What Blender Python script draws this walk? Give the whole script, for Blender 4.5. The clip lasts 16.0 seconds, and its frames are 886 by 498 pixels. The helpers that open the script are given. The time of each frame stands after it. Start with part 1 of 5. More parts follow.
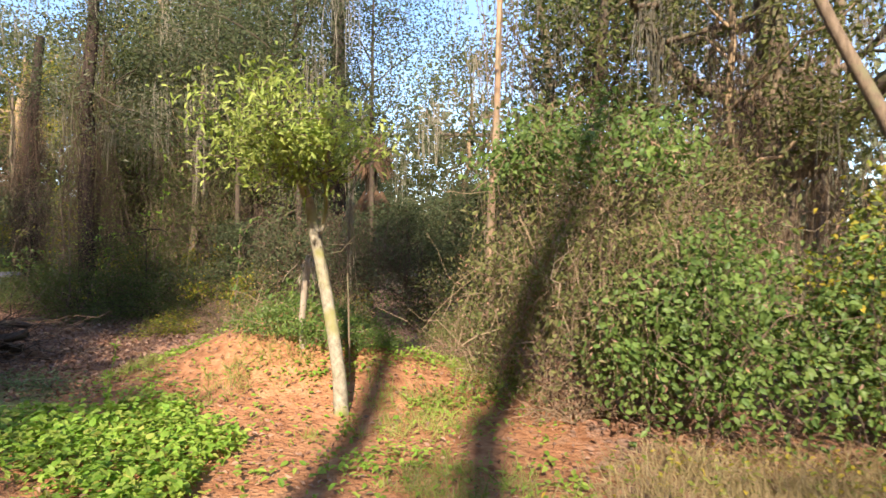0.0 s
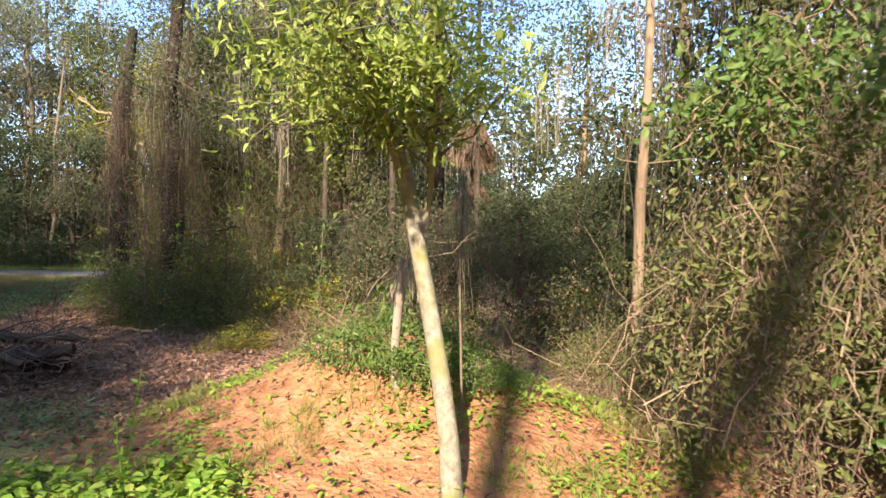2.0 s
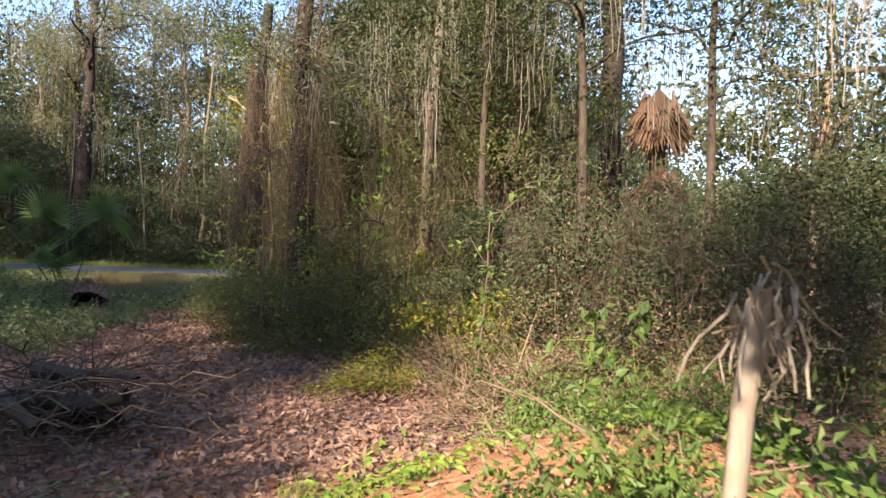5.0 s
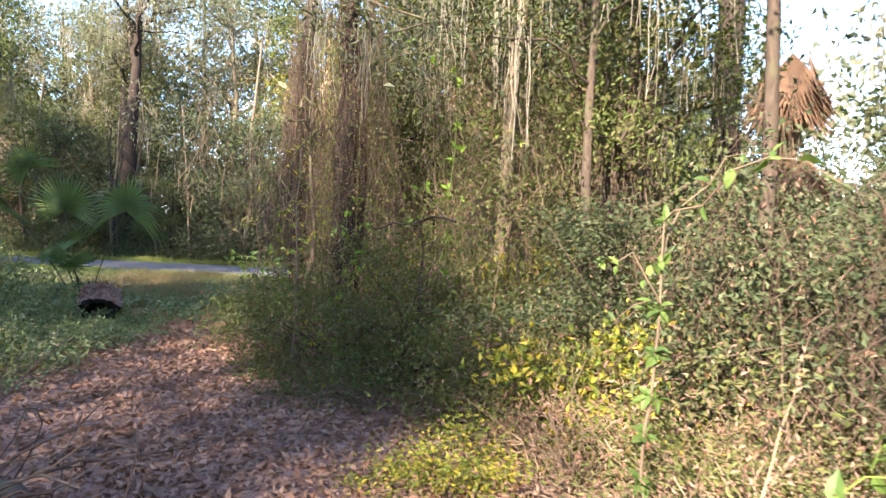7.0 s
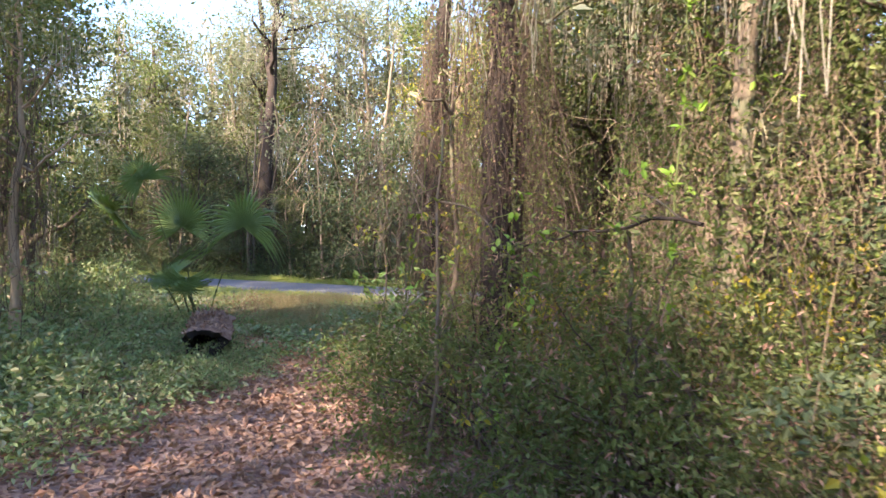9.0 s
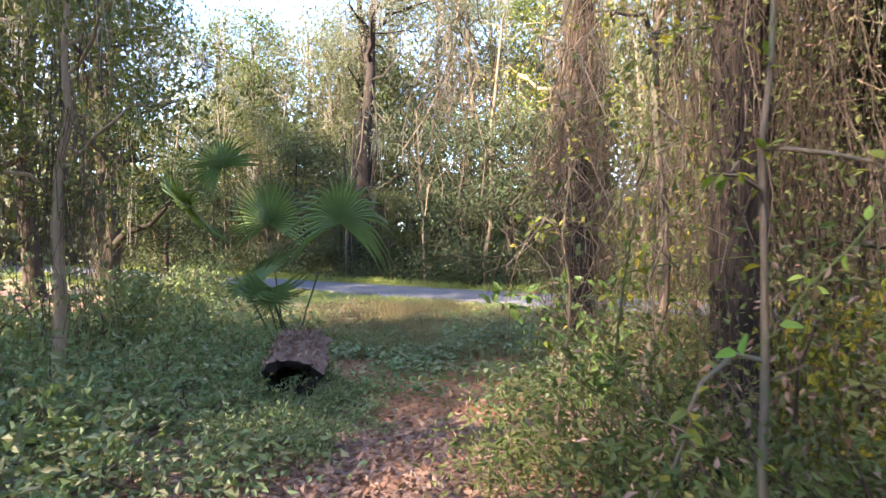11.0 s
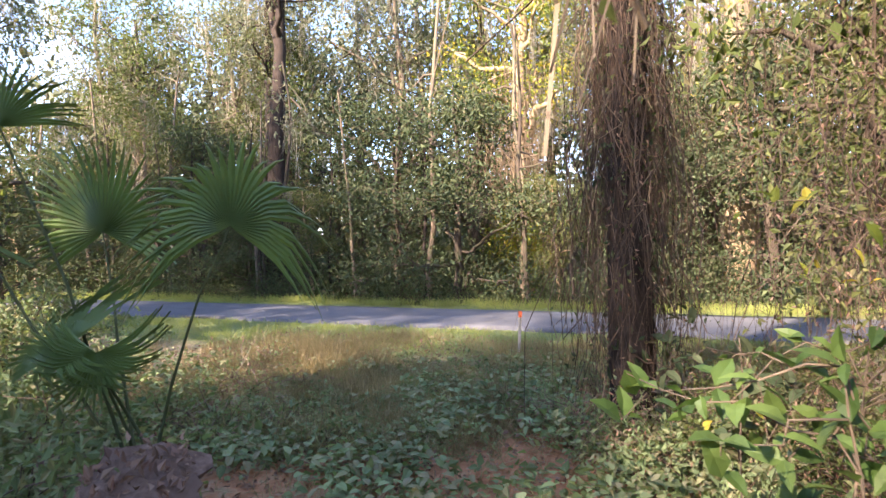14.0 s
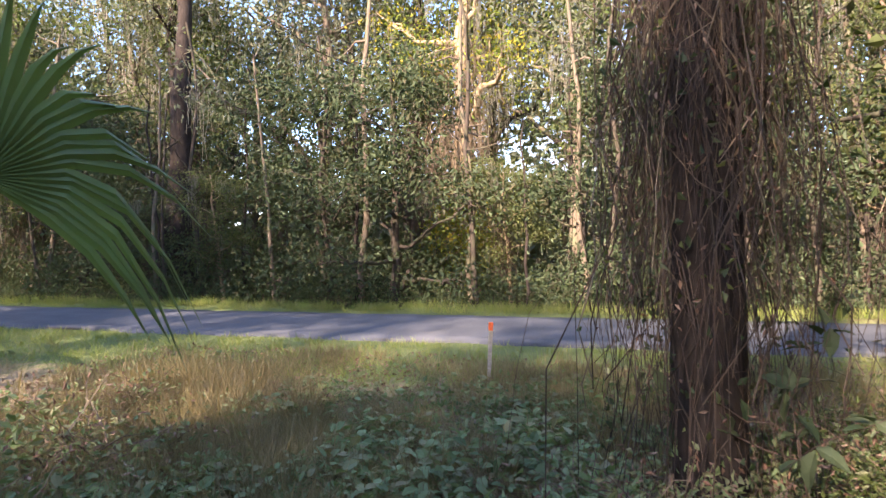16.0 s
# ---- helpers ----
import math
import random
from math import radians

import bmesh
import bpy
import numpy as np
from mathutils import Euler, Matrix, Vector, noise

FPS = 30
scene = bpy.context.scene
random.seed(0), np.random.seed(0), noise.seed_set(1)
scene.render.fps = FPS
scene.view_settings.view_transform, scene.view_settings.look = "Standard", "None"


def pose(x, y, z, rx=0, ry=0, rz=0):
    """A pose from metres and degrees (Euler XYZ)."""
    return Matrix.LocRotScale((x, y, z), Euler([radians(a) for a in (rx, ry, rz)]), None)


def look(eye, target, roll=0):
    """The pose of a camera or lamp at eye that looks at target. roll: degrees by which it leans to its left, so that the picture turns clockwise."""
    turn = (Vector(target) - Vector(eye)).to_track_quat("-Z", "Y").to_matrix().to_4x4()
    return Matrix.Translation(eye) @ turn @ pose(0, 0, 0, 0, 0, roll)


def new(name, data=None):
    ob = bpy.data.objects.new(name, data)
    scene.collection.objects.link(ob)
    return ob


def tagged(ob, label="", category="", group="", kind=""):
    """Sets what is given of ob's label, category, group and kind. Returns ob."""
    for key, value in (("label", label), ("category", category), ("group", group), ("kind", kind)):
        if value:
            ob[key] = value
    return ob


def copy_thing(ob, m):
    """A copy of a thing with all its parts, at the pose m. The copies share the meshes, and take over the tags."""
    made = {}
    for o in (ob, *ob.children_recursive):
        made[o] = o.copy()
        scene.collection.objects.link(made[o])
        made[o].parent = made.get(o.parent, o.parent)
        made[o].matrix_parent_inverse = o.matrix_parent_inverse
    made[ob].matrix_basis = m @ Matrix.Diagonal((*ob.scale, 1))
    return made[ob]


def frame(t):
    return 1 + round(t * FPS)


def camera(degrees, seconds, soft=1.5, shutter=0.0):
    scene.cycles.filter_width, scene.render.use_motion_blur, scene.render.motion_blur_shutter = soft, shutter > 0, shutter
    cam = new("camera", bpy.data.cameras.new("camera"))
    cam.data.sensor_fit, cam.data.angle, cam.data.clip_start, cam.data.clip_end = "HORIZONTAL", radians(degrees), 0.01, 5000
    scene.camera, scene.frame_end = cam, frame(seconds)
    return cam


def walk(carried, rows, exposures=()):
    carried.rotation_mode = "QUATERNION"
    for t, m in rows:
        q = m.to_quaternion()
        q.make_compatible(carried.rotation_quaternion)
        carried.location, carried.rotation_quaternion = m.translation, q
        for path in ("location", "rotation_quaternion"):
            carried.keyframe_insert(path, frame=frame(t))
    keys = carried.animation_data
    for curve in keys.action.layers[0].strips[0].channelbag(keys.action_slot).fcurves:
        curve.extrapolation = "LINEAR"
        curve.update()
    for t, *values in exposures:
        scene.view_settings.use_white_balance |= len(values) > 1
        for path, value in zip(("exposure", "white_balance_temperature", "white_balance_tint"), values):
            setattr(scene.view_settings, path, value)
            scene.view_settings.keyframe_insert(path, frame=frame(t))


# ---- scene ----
cam = camera(71.0, 16.0, soft=1.5, shutter=0.25)
PATH = [
    (0, (0.062, 0.014, 1.522), (0.019, 2.014, 1.493), 0.7),
    (0.5, (-0.05, 0.513, 1.498), (-0.234, 2.504, 1.467), 0.9),
    (1, (-0.16, 1.004, 1.497), (-0.426, 2.986, 1.46), 0.8),
    (1.5, (-0.311, 1.551, 1.483), (-0.603, 3.529, 1.453), 0.8),
    (2.5, (-0.588, 2.56, 1.465), (-0.986, 4.52, 1.437), 1.1),
    (3, (-0.76, 3.037, 1.442), (-1.238, 4.978, 1.407), 1.1),
    (3.5, (-0.975, 3.508, 1.43), (-1.594, 5.41, 1.406), 1.1),
    (4, (-1.282, 3.952, 1.413), (-1.97, 5.83, 1.4), 1.5),
    (4.2, (-1.359, 4.14, 1.38), (-2.067, 6.011, 1.363), 1.3),
    (6.3, (-2.605, 6.165, 1.496), (-3.441, 7.981, 1.453), 2.0),
    (6.5, (-2.717, 6.377, 1.495), (-3.571, 8.185, 1.45), 1.9),
    (7, (-3.097, 6.899, 1.507), (-4.008, 8.679, 1.454), 1.8),
    (7.5, (-3.485, 7.388, 1.455), (-4.493, 9.114, 1.397), 1.6),
    (8, (-3.889, 7.869, 1.482), (-4.947, 9.566, 1.437), 1.1),
    (8.5, (-4.303, 8.339, 1.472), (-5.457, 9.972, 1.447), 0.9),
    (9, (-4.779, 8.776, 1.463), (-6.04, 10.329, 1.453), 1.0),
    (9.5, (-5.272, 9.142, 1.441), (-6.643, 10.598, 1.424), 1.3),
    (10, (-5.776, 9.494, 1.47), (-7.245, 10.852, 1.455), 1.2),
    (10.2, (-5.991, 9.612, 1.469), (-7.473, 10.955, 1.449), 0.9),
    (12.3, (-8.375, 11.168, 1.601), (-9.82, 12.551, 1.578), -0.8),
    (12.5, (-8.561, 11.284, 1.634), (-9.99, 12.683, 1.609), -0.8),
    (13, (-8.982, 11.633, 1.606), (-10.377, 13.067, 1.595), -0.8),
    (13.5, (-9.474, 11.957, 1.579), (-10.798, 13.455, 1.565), -1.0),
    (14, (-9.894, 12.329, 1.534), (-11.184, 13.857, 1.526), -1.2),
    (14.5, (-10.311, 12.703, 1.537), (-11.543, 14.278, 1.509), -1.4),
    (15, (-10.69, 13.088, 1.533), (-11.865, 14.707, 1.503), -0.9),
    (15.5, (-11.127, 13.547, 1.49), (-12.256, 15.197, 1.465), -0.5),
    (16, (-11.529, 13.96, 1.452), (-12.631, 15.629, 1.432), -1.0),
]
walk(cam, [(t, look(eye, target, roll)) for t, eye, target, roll in PATH],
     [(0.0, 1.42, 6700, 14), (2.2, 1.62, 6700, 14), (4.2, 1.5, 6750, 18), (6.3, 2.3, 6450, 16), (7.7, 2.7, 6450, 16), (9.0, 2.75, 6500, 17), (10.2, 2.85, 6500, 17), (13.0, 2.78, 6600, 22), (16.0, 2.35, 6500, 22)])

# ---- light: a low warm sun behind the walker, a bright sky ----
SUN_DIR = Vector((0.04, 1.0, -0.60)).normalized()      # the way the sunlight travels
SUN_ELEV = math.asin(-SUN_DIR.z)
world = bpy.data.worlds.new("sky_world")
scene.world = world
world.use_nodes = True
wn, wl = world.node_tree.nodes, world.node_tree.links
sky = wn.new("ShaderNodeTexSky")
sky.sky_type, sky.sun_disc = "NISHITA", False
sky.dust_density, sky.ozone_density = 0.15, 4.0
sky.sun_elevation, sky.sun_rotation = SUN_ELEV, radians(180 + 2)
cloud = wn.new("ShaderNodeTexNoise")
cloud.inputs["Scale"].default_value, cloud.inputs["Detail"].default_value = 2.6, 8.0
cramp = wn.new("ShaderNodeValToRGB")
cramp.color_ramp.elements[0].position, cramp.color_ramp.elements[1].position = 0.5, 0.68
wtc = wn.new("ShaderNodeTexCoord")
wl.new(wtc.outputs["Generated"], cloud.inputs["Vector"])
wl.new(cloud.outputs["Fac"], cramp.inputs["Fac"])
wmix = wn.new("ShaderNodeMixRGB")
wl.new(cramp.outputs["Color"], wmix.inputs["Fac"])
wl.new(sky.outputs["Color"], wmix.inputs["Color1"])
wmix.inputs["Color2"].default_value = (2.5, 2.65, 3.0, 1)
wl.new(wmix.outputs["Color"], wn["Background"].inputs["Color"])
wn["Background"].inputs["Strength"].default_value = 0.15
sun = new("sun", bpy.data.lights.new("sun", "SUN"))
sun.data.energy, sun.data.angle, sun.data.color = 5.0, radians(1.1), (1.0, 0.87, 0.68)
sun.matrix_world = look((0, -30, 20), Vector((0, -30, 20)) + SUN_DIR)


# ---- materials ----
def nodes_of(name):
    m = bpy.data.materials.new(name)
    m.use_nodes = True
    t = m.node_tree
    return m, t.nodes, t.links, t.nodes["Principled BSDF"]


def ramp(n, stops):
    r = n.new("ShaderNodeValToRGB")
    e = r.color_ramp.elements
    while len(e) < len(stops):
        e.new(0.5)
    for k, (p, c) in enumerate(stops):
        e[k].position, e[k].color = p, (*c, 1)
    return r


def leaf_mat(name, colours, translucent=0.35, rough=0.5, spec=0.35):
    """Leaves of several tints, each leaf its own, with light passing through."""
    m, n, l, b = nodes_of(name)
    geo = n.new("ShaderNodeNewGeometry")
    r = ramp(n, [(k / max(1, len(colours) - 1), c) for k, c in enumerate(colours)])
    l.new(geo.outputs["Random Per Island"], r.inputs["Fac"])
    tc, noi = n.new("ShaderNodeTexCoord"), n.new("ShaderNodeTexNoise")
    noi.inputs["Scale"].default_value, noi.inputs["Detail"].default_value = 1.3, 5.0
    l.new(tc.outputs["Object"], noi.inputs["Vector"])
    hs = n.new("ShaderNodeHueSaturation")
    mr = n.new("ShaderNodeMapRange")
    mr.inputs["From Min"].default_value, mr.inputs["From Max"].default_value = 0.3, 0.7
    mr.inputs["To Min"].default_value, mr.inputs["To Max"].default_value = 0.7, 1.3
    l.new(noi.outputs["Fac"], mr.inputs["Value"])
    l.new(mr.outputs["Result"], hs.inputs["Value"])
    l.new(r.outputs["Color"], hs.inputs["Color"])
    l.new(hs.outputs["Color"], b.inputs["Base Color"])
    b.inputs["Roughness"].default_value = rough
    b.inputs["Specular IOR Level"].default_value = spec
    tr, mix = n.new("ShaderNodeBsdfTranslucent"), n.new("ShaderNodeMixShader")
    gain = n.new("ShaderNodeMixRGB")
    gain.blend_type, gain.inputs["Fac"].default_value = "MULTIPLY", 1.0
    gain.inputs["Color2"].default_value = (1.25, 1.3, 0.6, 1)
    l.new(hs.outputs["Color"], gain.inputs["Color1"])
    l.new(gain.outputs["Color"], tr.inputs["Color"])
    mix.inputs["Fac"].default_value = translucent
    l.new(b.outputs["BSDF"], mix.inputs[1])
    l.new(tr.outputs["BSDF"], mix.inputs[2])
    l.new(mix.outputs["Shader"], n["Material Output"].inputs["Surface"])
    return m


def bark_mat(name, dark, light, scale=9.0, stretch=0.22, bump=0.6, moss=None):
    m, n, l, b = nodes_of(name)
    tc, mp = n.new("ShaderNodeTexCoord"), n.new("ShaderNodeMapping")
    mp.inputs["Scale"].default_value = (1, 1, stretch)
    l.new(tc.outputs["Object"], mp.inputs["Vector"])
    noi, big = n.new("ShaderNodeTexNoise"), n.new("ShaderNodeTexNoise")
    noi.inputs["Scale"].default_value, noi.inputs["Detail"].default_value = scale * 3, 9.0
    noi.inputs["Roughness"].default_value = 0.7
    big.inputs["Scale"].default_value, big.inputs["Detail"].default_value = scale * 0.4, 4.0
    l.new(mp.outputs["Vector"], noi.inputs["Vector"])
    l.new(tc.outputs["Object"], big.inputs["Vector"])
    r = ramp(n, [(0.3, dark), (0.7, light)])
    l.new(noi.outputs["Fac"], r.inputs["Fac"])
    mx = n.new("ShaderNodeMixRGB")
    r2 = ramp(n, [(0.48, (0, 0, 0)), (0.6, (1, 1, 1))])
    l.new(big.outputs["Fac"], r2.inputs["Fac"])
    l.new(r2.outputs["Color"], mx.inputs["Fac"])
    l.new(r.outputs["Color"], mx.inputs["Color1"])
    mx.inputs["Color2"].default_value = (*(moss or [0.6 * d + 0.4 * g for d, g in zip(dark, light)]), 1)
    l.new(mx.outputs["Color"], b.inputs["Base Color"])
    b.inputs["Roughness"].default_value = 0.9
    b.inputs["Specular IOR Level"].default_value = 0.15
    bp = n.new("ShaderNodeBump")
    bp.inputs["Strength"].default_value, bp.inputs["Distance"].default_value = bump, 0.02
    l.new(noi.outputs["Fac"], bp.inputs["Height"])
    l.new(bp.outputs["Normal"], b.inputs["Normal"])
    return m


M_LEAF_BRIGHT = leaf_mat("bright_leaf", [(0.14, 0.20, 0.04), (0.26, 0.33, 0.07), (0.38, 0.43, 0.13), (0.18, 0.24, 0.05)], 0.4, 0.5, 0.3)
M_LEAF_MID = leaf_mat("green_leaf", [(0.065, 0.095, 0.03), (0.11, 0.14, 0.04), (0.16, 0.175, 0.065), (0.08, 0.11, 0.03), (0.15, 0.12, 0.06)], 0.35, 0.6, 0.2)
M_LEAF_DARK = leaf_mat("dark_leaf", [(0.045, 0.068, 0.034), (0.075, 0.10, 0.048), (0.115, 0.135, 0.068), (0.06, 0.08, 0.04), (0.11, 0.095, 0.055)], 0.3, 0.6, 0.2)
M_LEAF_OLIVE = leaf_mat("olive_leaf", [(0.085, 0.105, 0.035), (0.13, 0.15, 0.05), (0.19, 0.195, 0.075), (0.10, 0.12, 0.04), (0.20, 0.17, 0.09)], 0.33, 0.6, 0.2)
M_LEAF_YELLOW = leaf_mat("yellowing_leaf", [(0.13, 0.18, 0.035), (0.21, 0.25, 0.04), (0.48, 0.37, 0.05), (0.16, 0.20, 0.04), (0.20, 0.23, 0.05)], 0.42, 0.55, 0.25)
M_LEAF_VINE = leaf_mat("vine_leaf", [(0.065, 0.12, 0.03), (0.10, 0.165, 0.04), (0.15, 0.22, 0.055), (0.075, 0.13, 0.035), (0.14, 0.19, 0.05)], 0.33, 0.5, 0.3)
M_LEAF_GREY = leaf_mat("greyish_leaf", [(0.11, 0.125, 0.08), (0.16, 0.17, 0.11), (0.21, 0.21, 0.14), (0.12, 0.135, 0.085), (0.20, 0.17, 0.12)], 0.35, 0.6, 0.2)
M_COVER = leaf_mat("ground_cover_leaf", [(0.14, 0.27, 0.035), (0.21, 0.35, 0.05), (0.30, 0.40, 0.08), (0.17, 0.29, 0.04), (0.34, 0.36, 0.09)], 0.4, 0.55, 0.25)
M_COVER_DARK = leaf_mat("shade_cover_leaf", [(0.12, 0.16, 0.075), (0.18, 0.24, 0.11), (0.26, 0.32, 0.16), (0.28, 0.25, 0.15), (0.15, 0.19, 0.08)], 0.33, 0.6, 0.2)
M_DEAD = leaf_mat("dead_leaf", [(0.17, 0.085, 0.06), (0.28, 0.16, 0.11), (0.38, 0.25, 0.18), (0.21, 0.115, 0.085), (0.33, 0.22, 0.165), (0.12, 0.07, 0.055)], 0.12, 0.8, 0.15)
M_GRASS = leaf_mat("grass_blade", [(0.17, 0.24, 0.05), (0.26, 0.30, 0.07), (0.36, 0.33, 0.14), (0.22, 0.28, 0.06)], 0.35)
M_STRAW = leaf_mat("dry_grass", [(0.26, 0.19, 0.10), (0.36, 0.28, 0.16), (0.20, 0.16, 0.08), (0.30, 0.25, 0.13)], 0.3)
M_MOSS = leaf_mat("spanish_moss", [(0.29, 0.26, 0.20), (0.38, 0.34, 0.28), (0.23, 0.21, 0.165), (0.44, 0.40, 0.33)], 0.3, 0.9, 0.1)
M_VINE = leaf_mat("dry_vine", [(0.18, 0.125, 0.08), (0.26, 0.19, 0.125), (0.12, 0.085, 0.06), (0.31, 0.24, 0.165), (0.20, 0.145, 0.095)], 0.0, 0.85, 0.1)
M_VINE_DARK = leaf_mat("brown_vine", [(0.09, 0.06, 0.046), (0.13, 0.09, 0.068), (0.06, 0.042, 0.033), (0.18, 0.135, 0.10)], 0.0, 0.85, 0.1)
M_PALM = leaf_mat("palm_blade", [(0.11, 0.17, 0.055), (0.16, 0.23, 0.075), (0.25, 0.31, 0.12)], 0.3, 0.4, 0.4)
M_PALM_DEAD = leaf_mat("dead_palm_blade", [(0.20, 0.12, 0.075), (0.27, 0.17, 0.11), (0.14, 0.085, 0.055)], 0.15, 0.85, 0.1)
M_BARK = bark_mat("grey_brown_bark", (0.09, 0.065, 0.045), (0.25, 0.19, 0.14), moss=(0.16, 0.15, 0.09))
M_BARK_DARK = bark_mat("dark_bark", (0.035, 0.028, 0.022), (0.12, 0.09, 0.07), moss=(0.09, 0.08, 0.05))
M_BARK_PINK = bark_mat("tan_pink_bark", (0.21, 0.14, 0.09), (0.44, 0.30, 0.20), 7.0, moss=(0.24, 0.20, 0.13))
M_BARK_PALE = bark_mat("pale_mottled_bark", (0.13, 0.11, 0.08), (0.43, 0.39, 0.305), 6.0, 0.7, 0.5, moss=(0.23, 0.225, 0.09))
M_BARK_SHAG = bark_mat("sunlit_tan_bark", (0.25, 0.17, 0.10), (0.46, 0.34, 0.22), 8.0)
M_WOOD = bark_mat("weathered_wood", (0.20, 0.16, 0.12), (0.42, 0.36, 0.29), 14.0, 0.1, 0.4)
M_ROT = bark_mat("rotten_log_wood", (0.06, 0.035, 0.026), (0.27, 0.175, 0.13), 5.0, 0.6, 1.0)
M_BARK_BLACK = bark_mat("blackish_pine_bark", (0.018, 0.014, 0.012), (0.075, 0.055, 0.045), 8.0)
# near-black wood: the shade inside the hollow log is put into the colour
M_HOLLOW_SHADE = bark_mat("hollow_shade_wood", (0.008, 0.007, 0.006), (0.04, 0.032, 0.026), 10.0)


def plain(name, colour, rough=0.6):
    m, n, l, b = nodes_of(name)
    noi = n.new("ShaderNodeTexNoise")
    noi.inputs["Scale"].default_value, noi.inputs["Detail"].default_value = 40.0, 6.0
    r = ramp(n, [(0.3, [c * 0.75 for c in colour]), (0.7, [min(1, c * 1.15) for c in colour])])
    tc = n.new("ShaderNodeTexCoord")
    l.new(tc.outputs["Object"], noi.inputs["Vector"])
    l.new(noi.outputs["Fac"], r.inputs["Fac"])
    l.new(r.outputs["Color"], b.inputs["Base Color"])
    b.inputs["Roughness"].default_value = rough
    return m


M_ORANGE = plain("orange_tape", (0.85, 0.16, 0.05))
M_LATH = plain("stake_wood", (0.55, 0.45, 0.36), 0.8)
M_RED = leaf_mat("red_leaf", [(0.55, 0.05, 0.04), (0.62, 0.12, 0.05)], 0.4)


def ground_mat():
    m, n, l, b = nodes_of("woodland_floor")
    tc = n.new("ShaderNodeTexCoord")
    att = n.new("ShaderNodeAttribute")
    att.attribute_name = "zone"
    sep = n.new("ShaderNodeSeparateColor")
    l.new(att.outputs["Color"], sep.inputs["Color"])

    def noise_at(scale, detail=6.0, rough=0.6):
        t = n.new("ShaderNodeTexNoise")
        t.inputs["Scale"].default_value, t.inputs["Detail"].default_value, t.inputs["Roughness"].default_value = scale, detail, rough
        l.new(tc.outputs["Object"], t.inputs["Vector"])
        return t

    def mixed(fac, a, c):
        x = n.new("ShaderNodeMixRGB")
        l.new(fac, x.inputs["Fac"])
        l.new(a, x.inputs["Color1"])
        l.new(c, x.inputs["Color2"])
        return x.outputs["Color"]

    def masked(zone, tex, lo, hi):
        """A zone whose edge is broken up by noise."""
        a = n.new("ShaderNodeMath")
        a.operation = "MULTIPLY_ADD"
        l.new(tex.outputs["Fac"], a.inputs[0])
        a.inputs[1].default_value = 0.9
        l.new(zone, a.inputs[2])
        r = ramp(n, [(lo, (0, 0, 0)), (hi, (1, 1, 1))])
        half = n.new("ShaderNodeMath")
        half.operation = "MULTIPLY"
        half.inputs[1].default_value = 0.5
        l.new(a.outputs[0], half.inputs[0])
        l.new(half.outputs[0], r.inputs["Fac"])
        return r.outputs["Color"]

    fine, mid, coarse = noise_at(60, 8), noise_at(7, 7), noise_at(1.6, 5)
    soil = ramp(n, [(0.3, (0.22, 0.095, 0.048)), (0.52, (0.40, 0.195, 0.10)), (0.72, (0.48, 0.27, 0.15))])
    l.new(mid.outputs["Fac"], soil.inputs["Fac"])
    # leaf litter: flakes of many browns
    vor = n.new("ShaderNodeTexVoronoi")
    vor.inputs["Scale"].default_value = 22.0
    l.new(tc.outputs["Object"], vor.inputs["Vector"])
    vs = n.new("ShaderNodeSeparateColor")
    l.new(vor.outputs["Color"], vs.inputs["Color"])
    litter = ramp(n, [(0.0, (0.11, 0.065, 0.05)), (0.35, (0.24, 0.14, 0.11)), (0.7, (0.34, 0.23, 0.18)), (1.0, (0.19, 0.12, 0.10))])
    l.new(vs.outputs["Red"], litter.inputs["Fac"])
    green = ramp(n, [(0.25, (0.10, 0.12, 0.045)), (0.5, (0.19, 0.22, 0.08)), (0.75, (0.31, 0.32, 0.13))])
    l.new(fine.outputs["Fac"], green.inputs["Fac"])
    dry = ramp(n, [(0.3, (0.22, 0.16, 0.10)), (0.6, (0.36, 0.28, 0.18)), (0.8, (0.45, 0.37, 0.25))])
    l.new(fine.outputs["Fac"], dry.inputs["Fac"])
    c = mixed(masked(sep.outputs["Red"], mid, 0.42, 0.56), soil.outputs["Color"], litter.outputs["Color"])
    c = mixed(masked(sep.outputs["Blue"], mid, 0.44, 0.58), c, dry.outputs["Color"])
    c = mixed(masked(sep.outputs["Green"], mid, 0.46, 0.60), c, green.outputs["Color"])
    l.new(c, b.inputs["Base Color"])
    b.inputs["Roughness"].default_value = 0.95
    b.inputs["Specular IOR Level"].default_value = 0.1
    bp = n.new("ShaderNodeBump")
    bp.inputs["Strength"].default_value, bp.inputs["Distance"].default_value = 0.7, 0.03
    add = n.new("ShaderNodeMath")
    l.new(fine.outputs["Fac"], add.inputs[0])
    l.new(vor.outputs["Distance"], add.inputs[1])
    l.new(add.outputs[0], bp.inputs["Height"])
    l.new(bp.outputs["Normal"], b.inputs["Normal"])
    return m


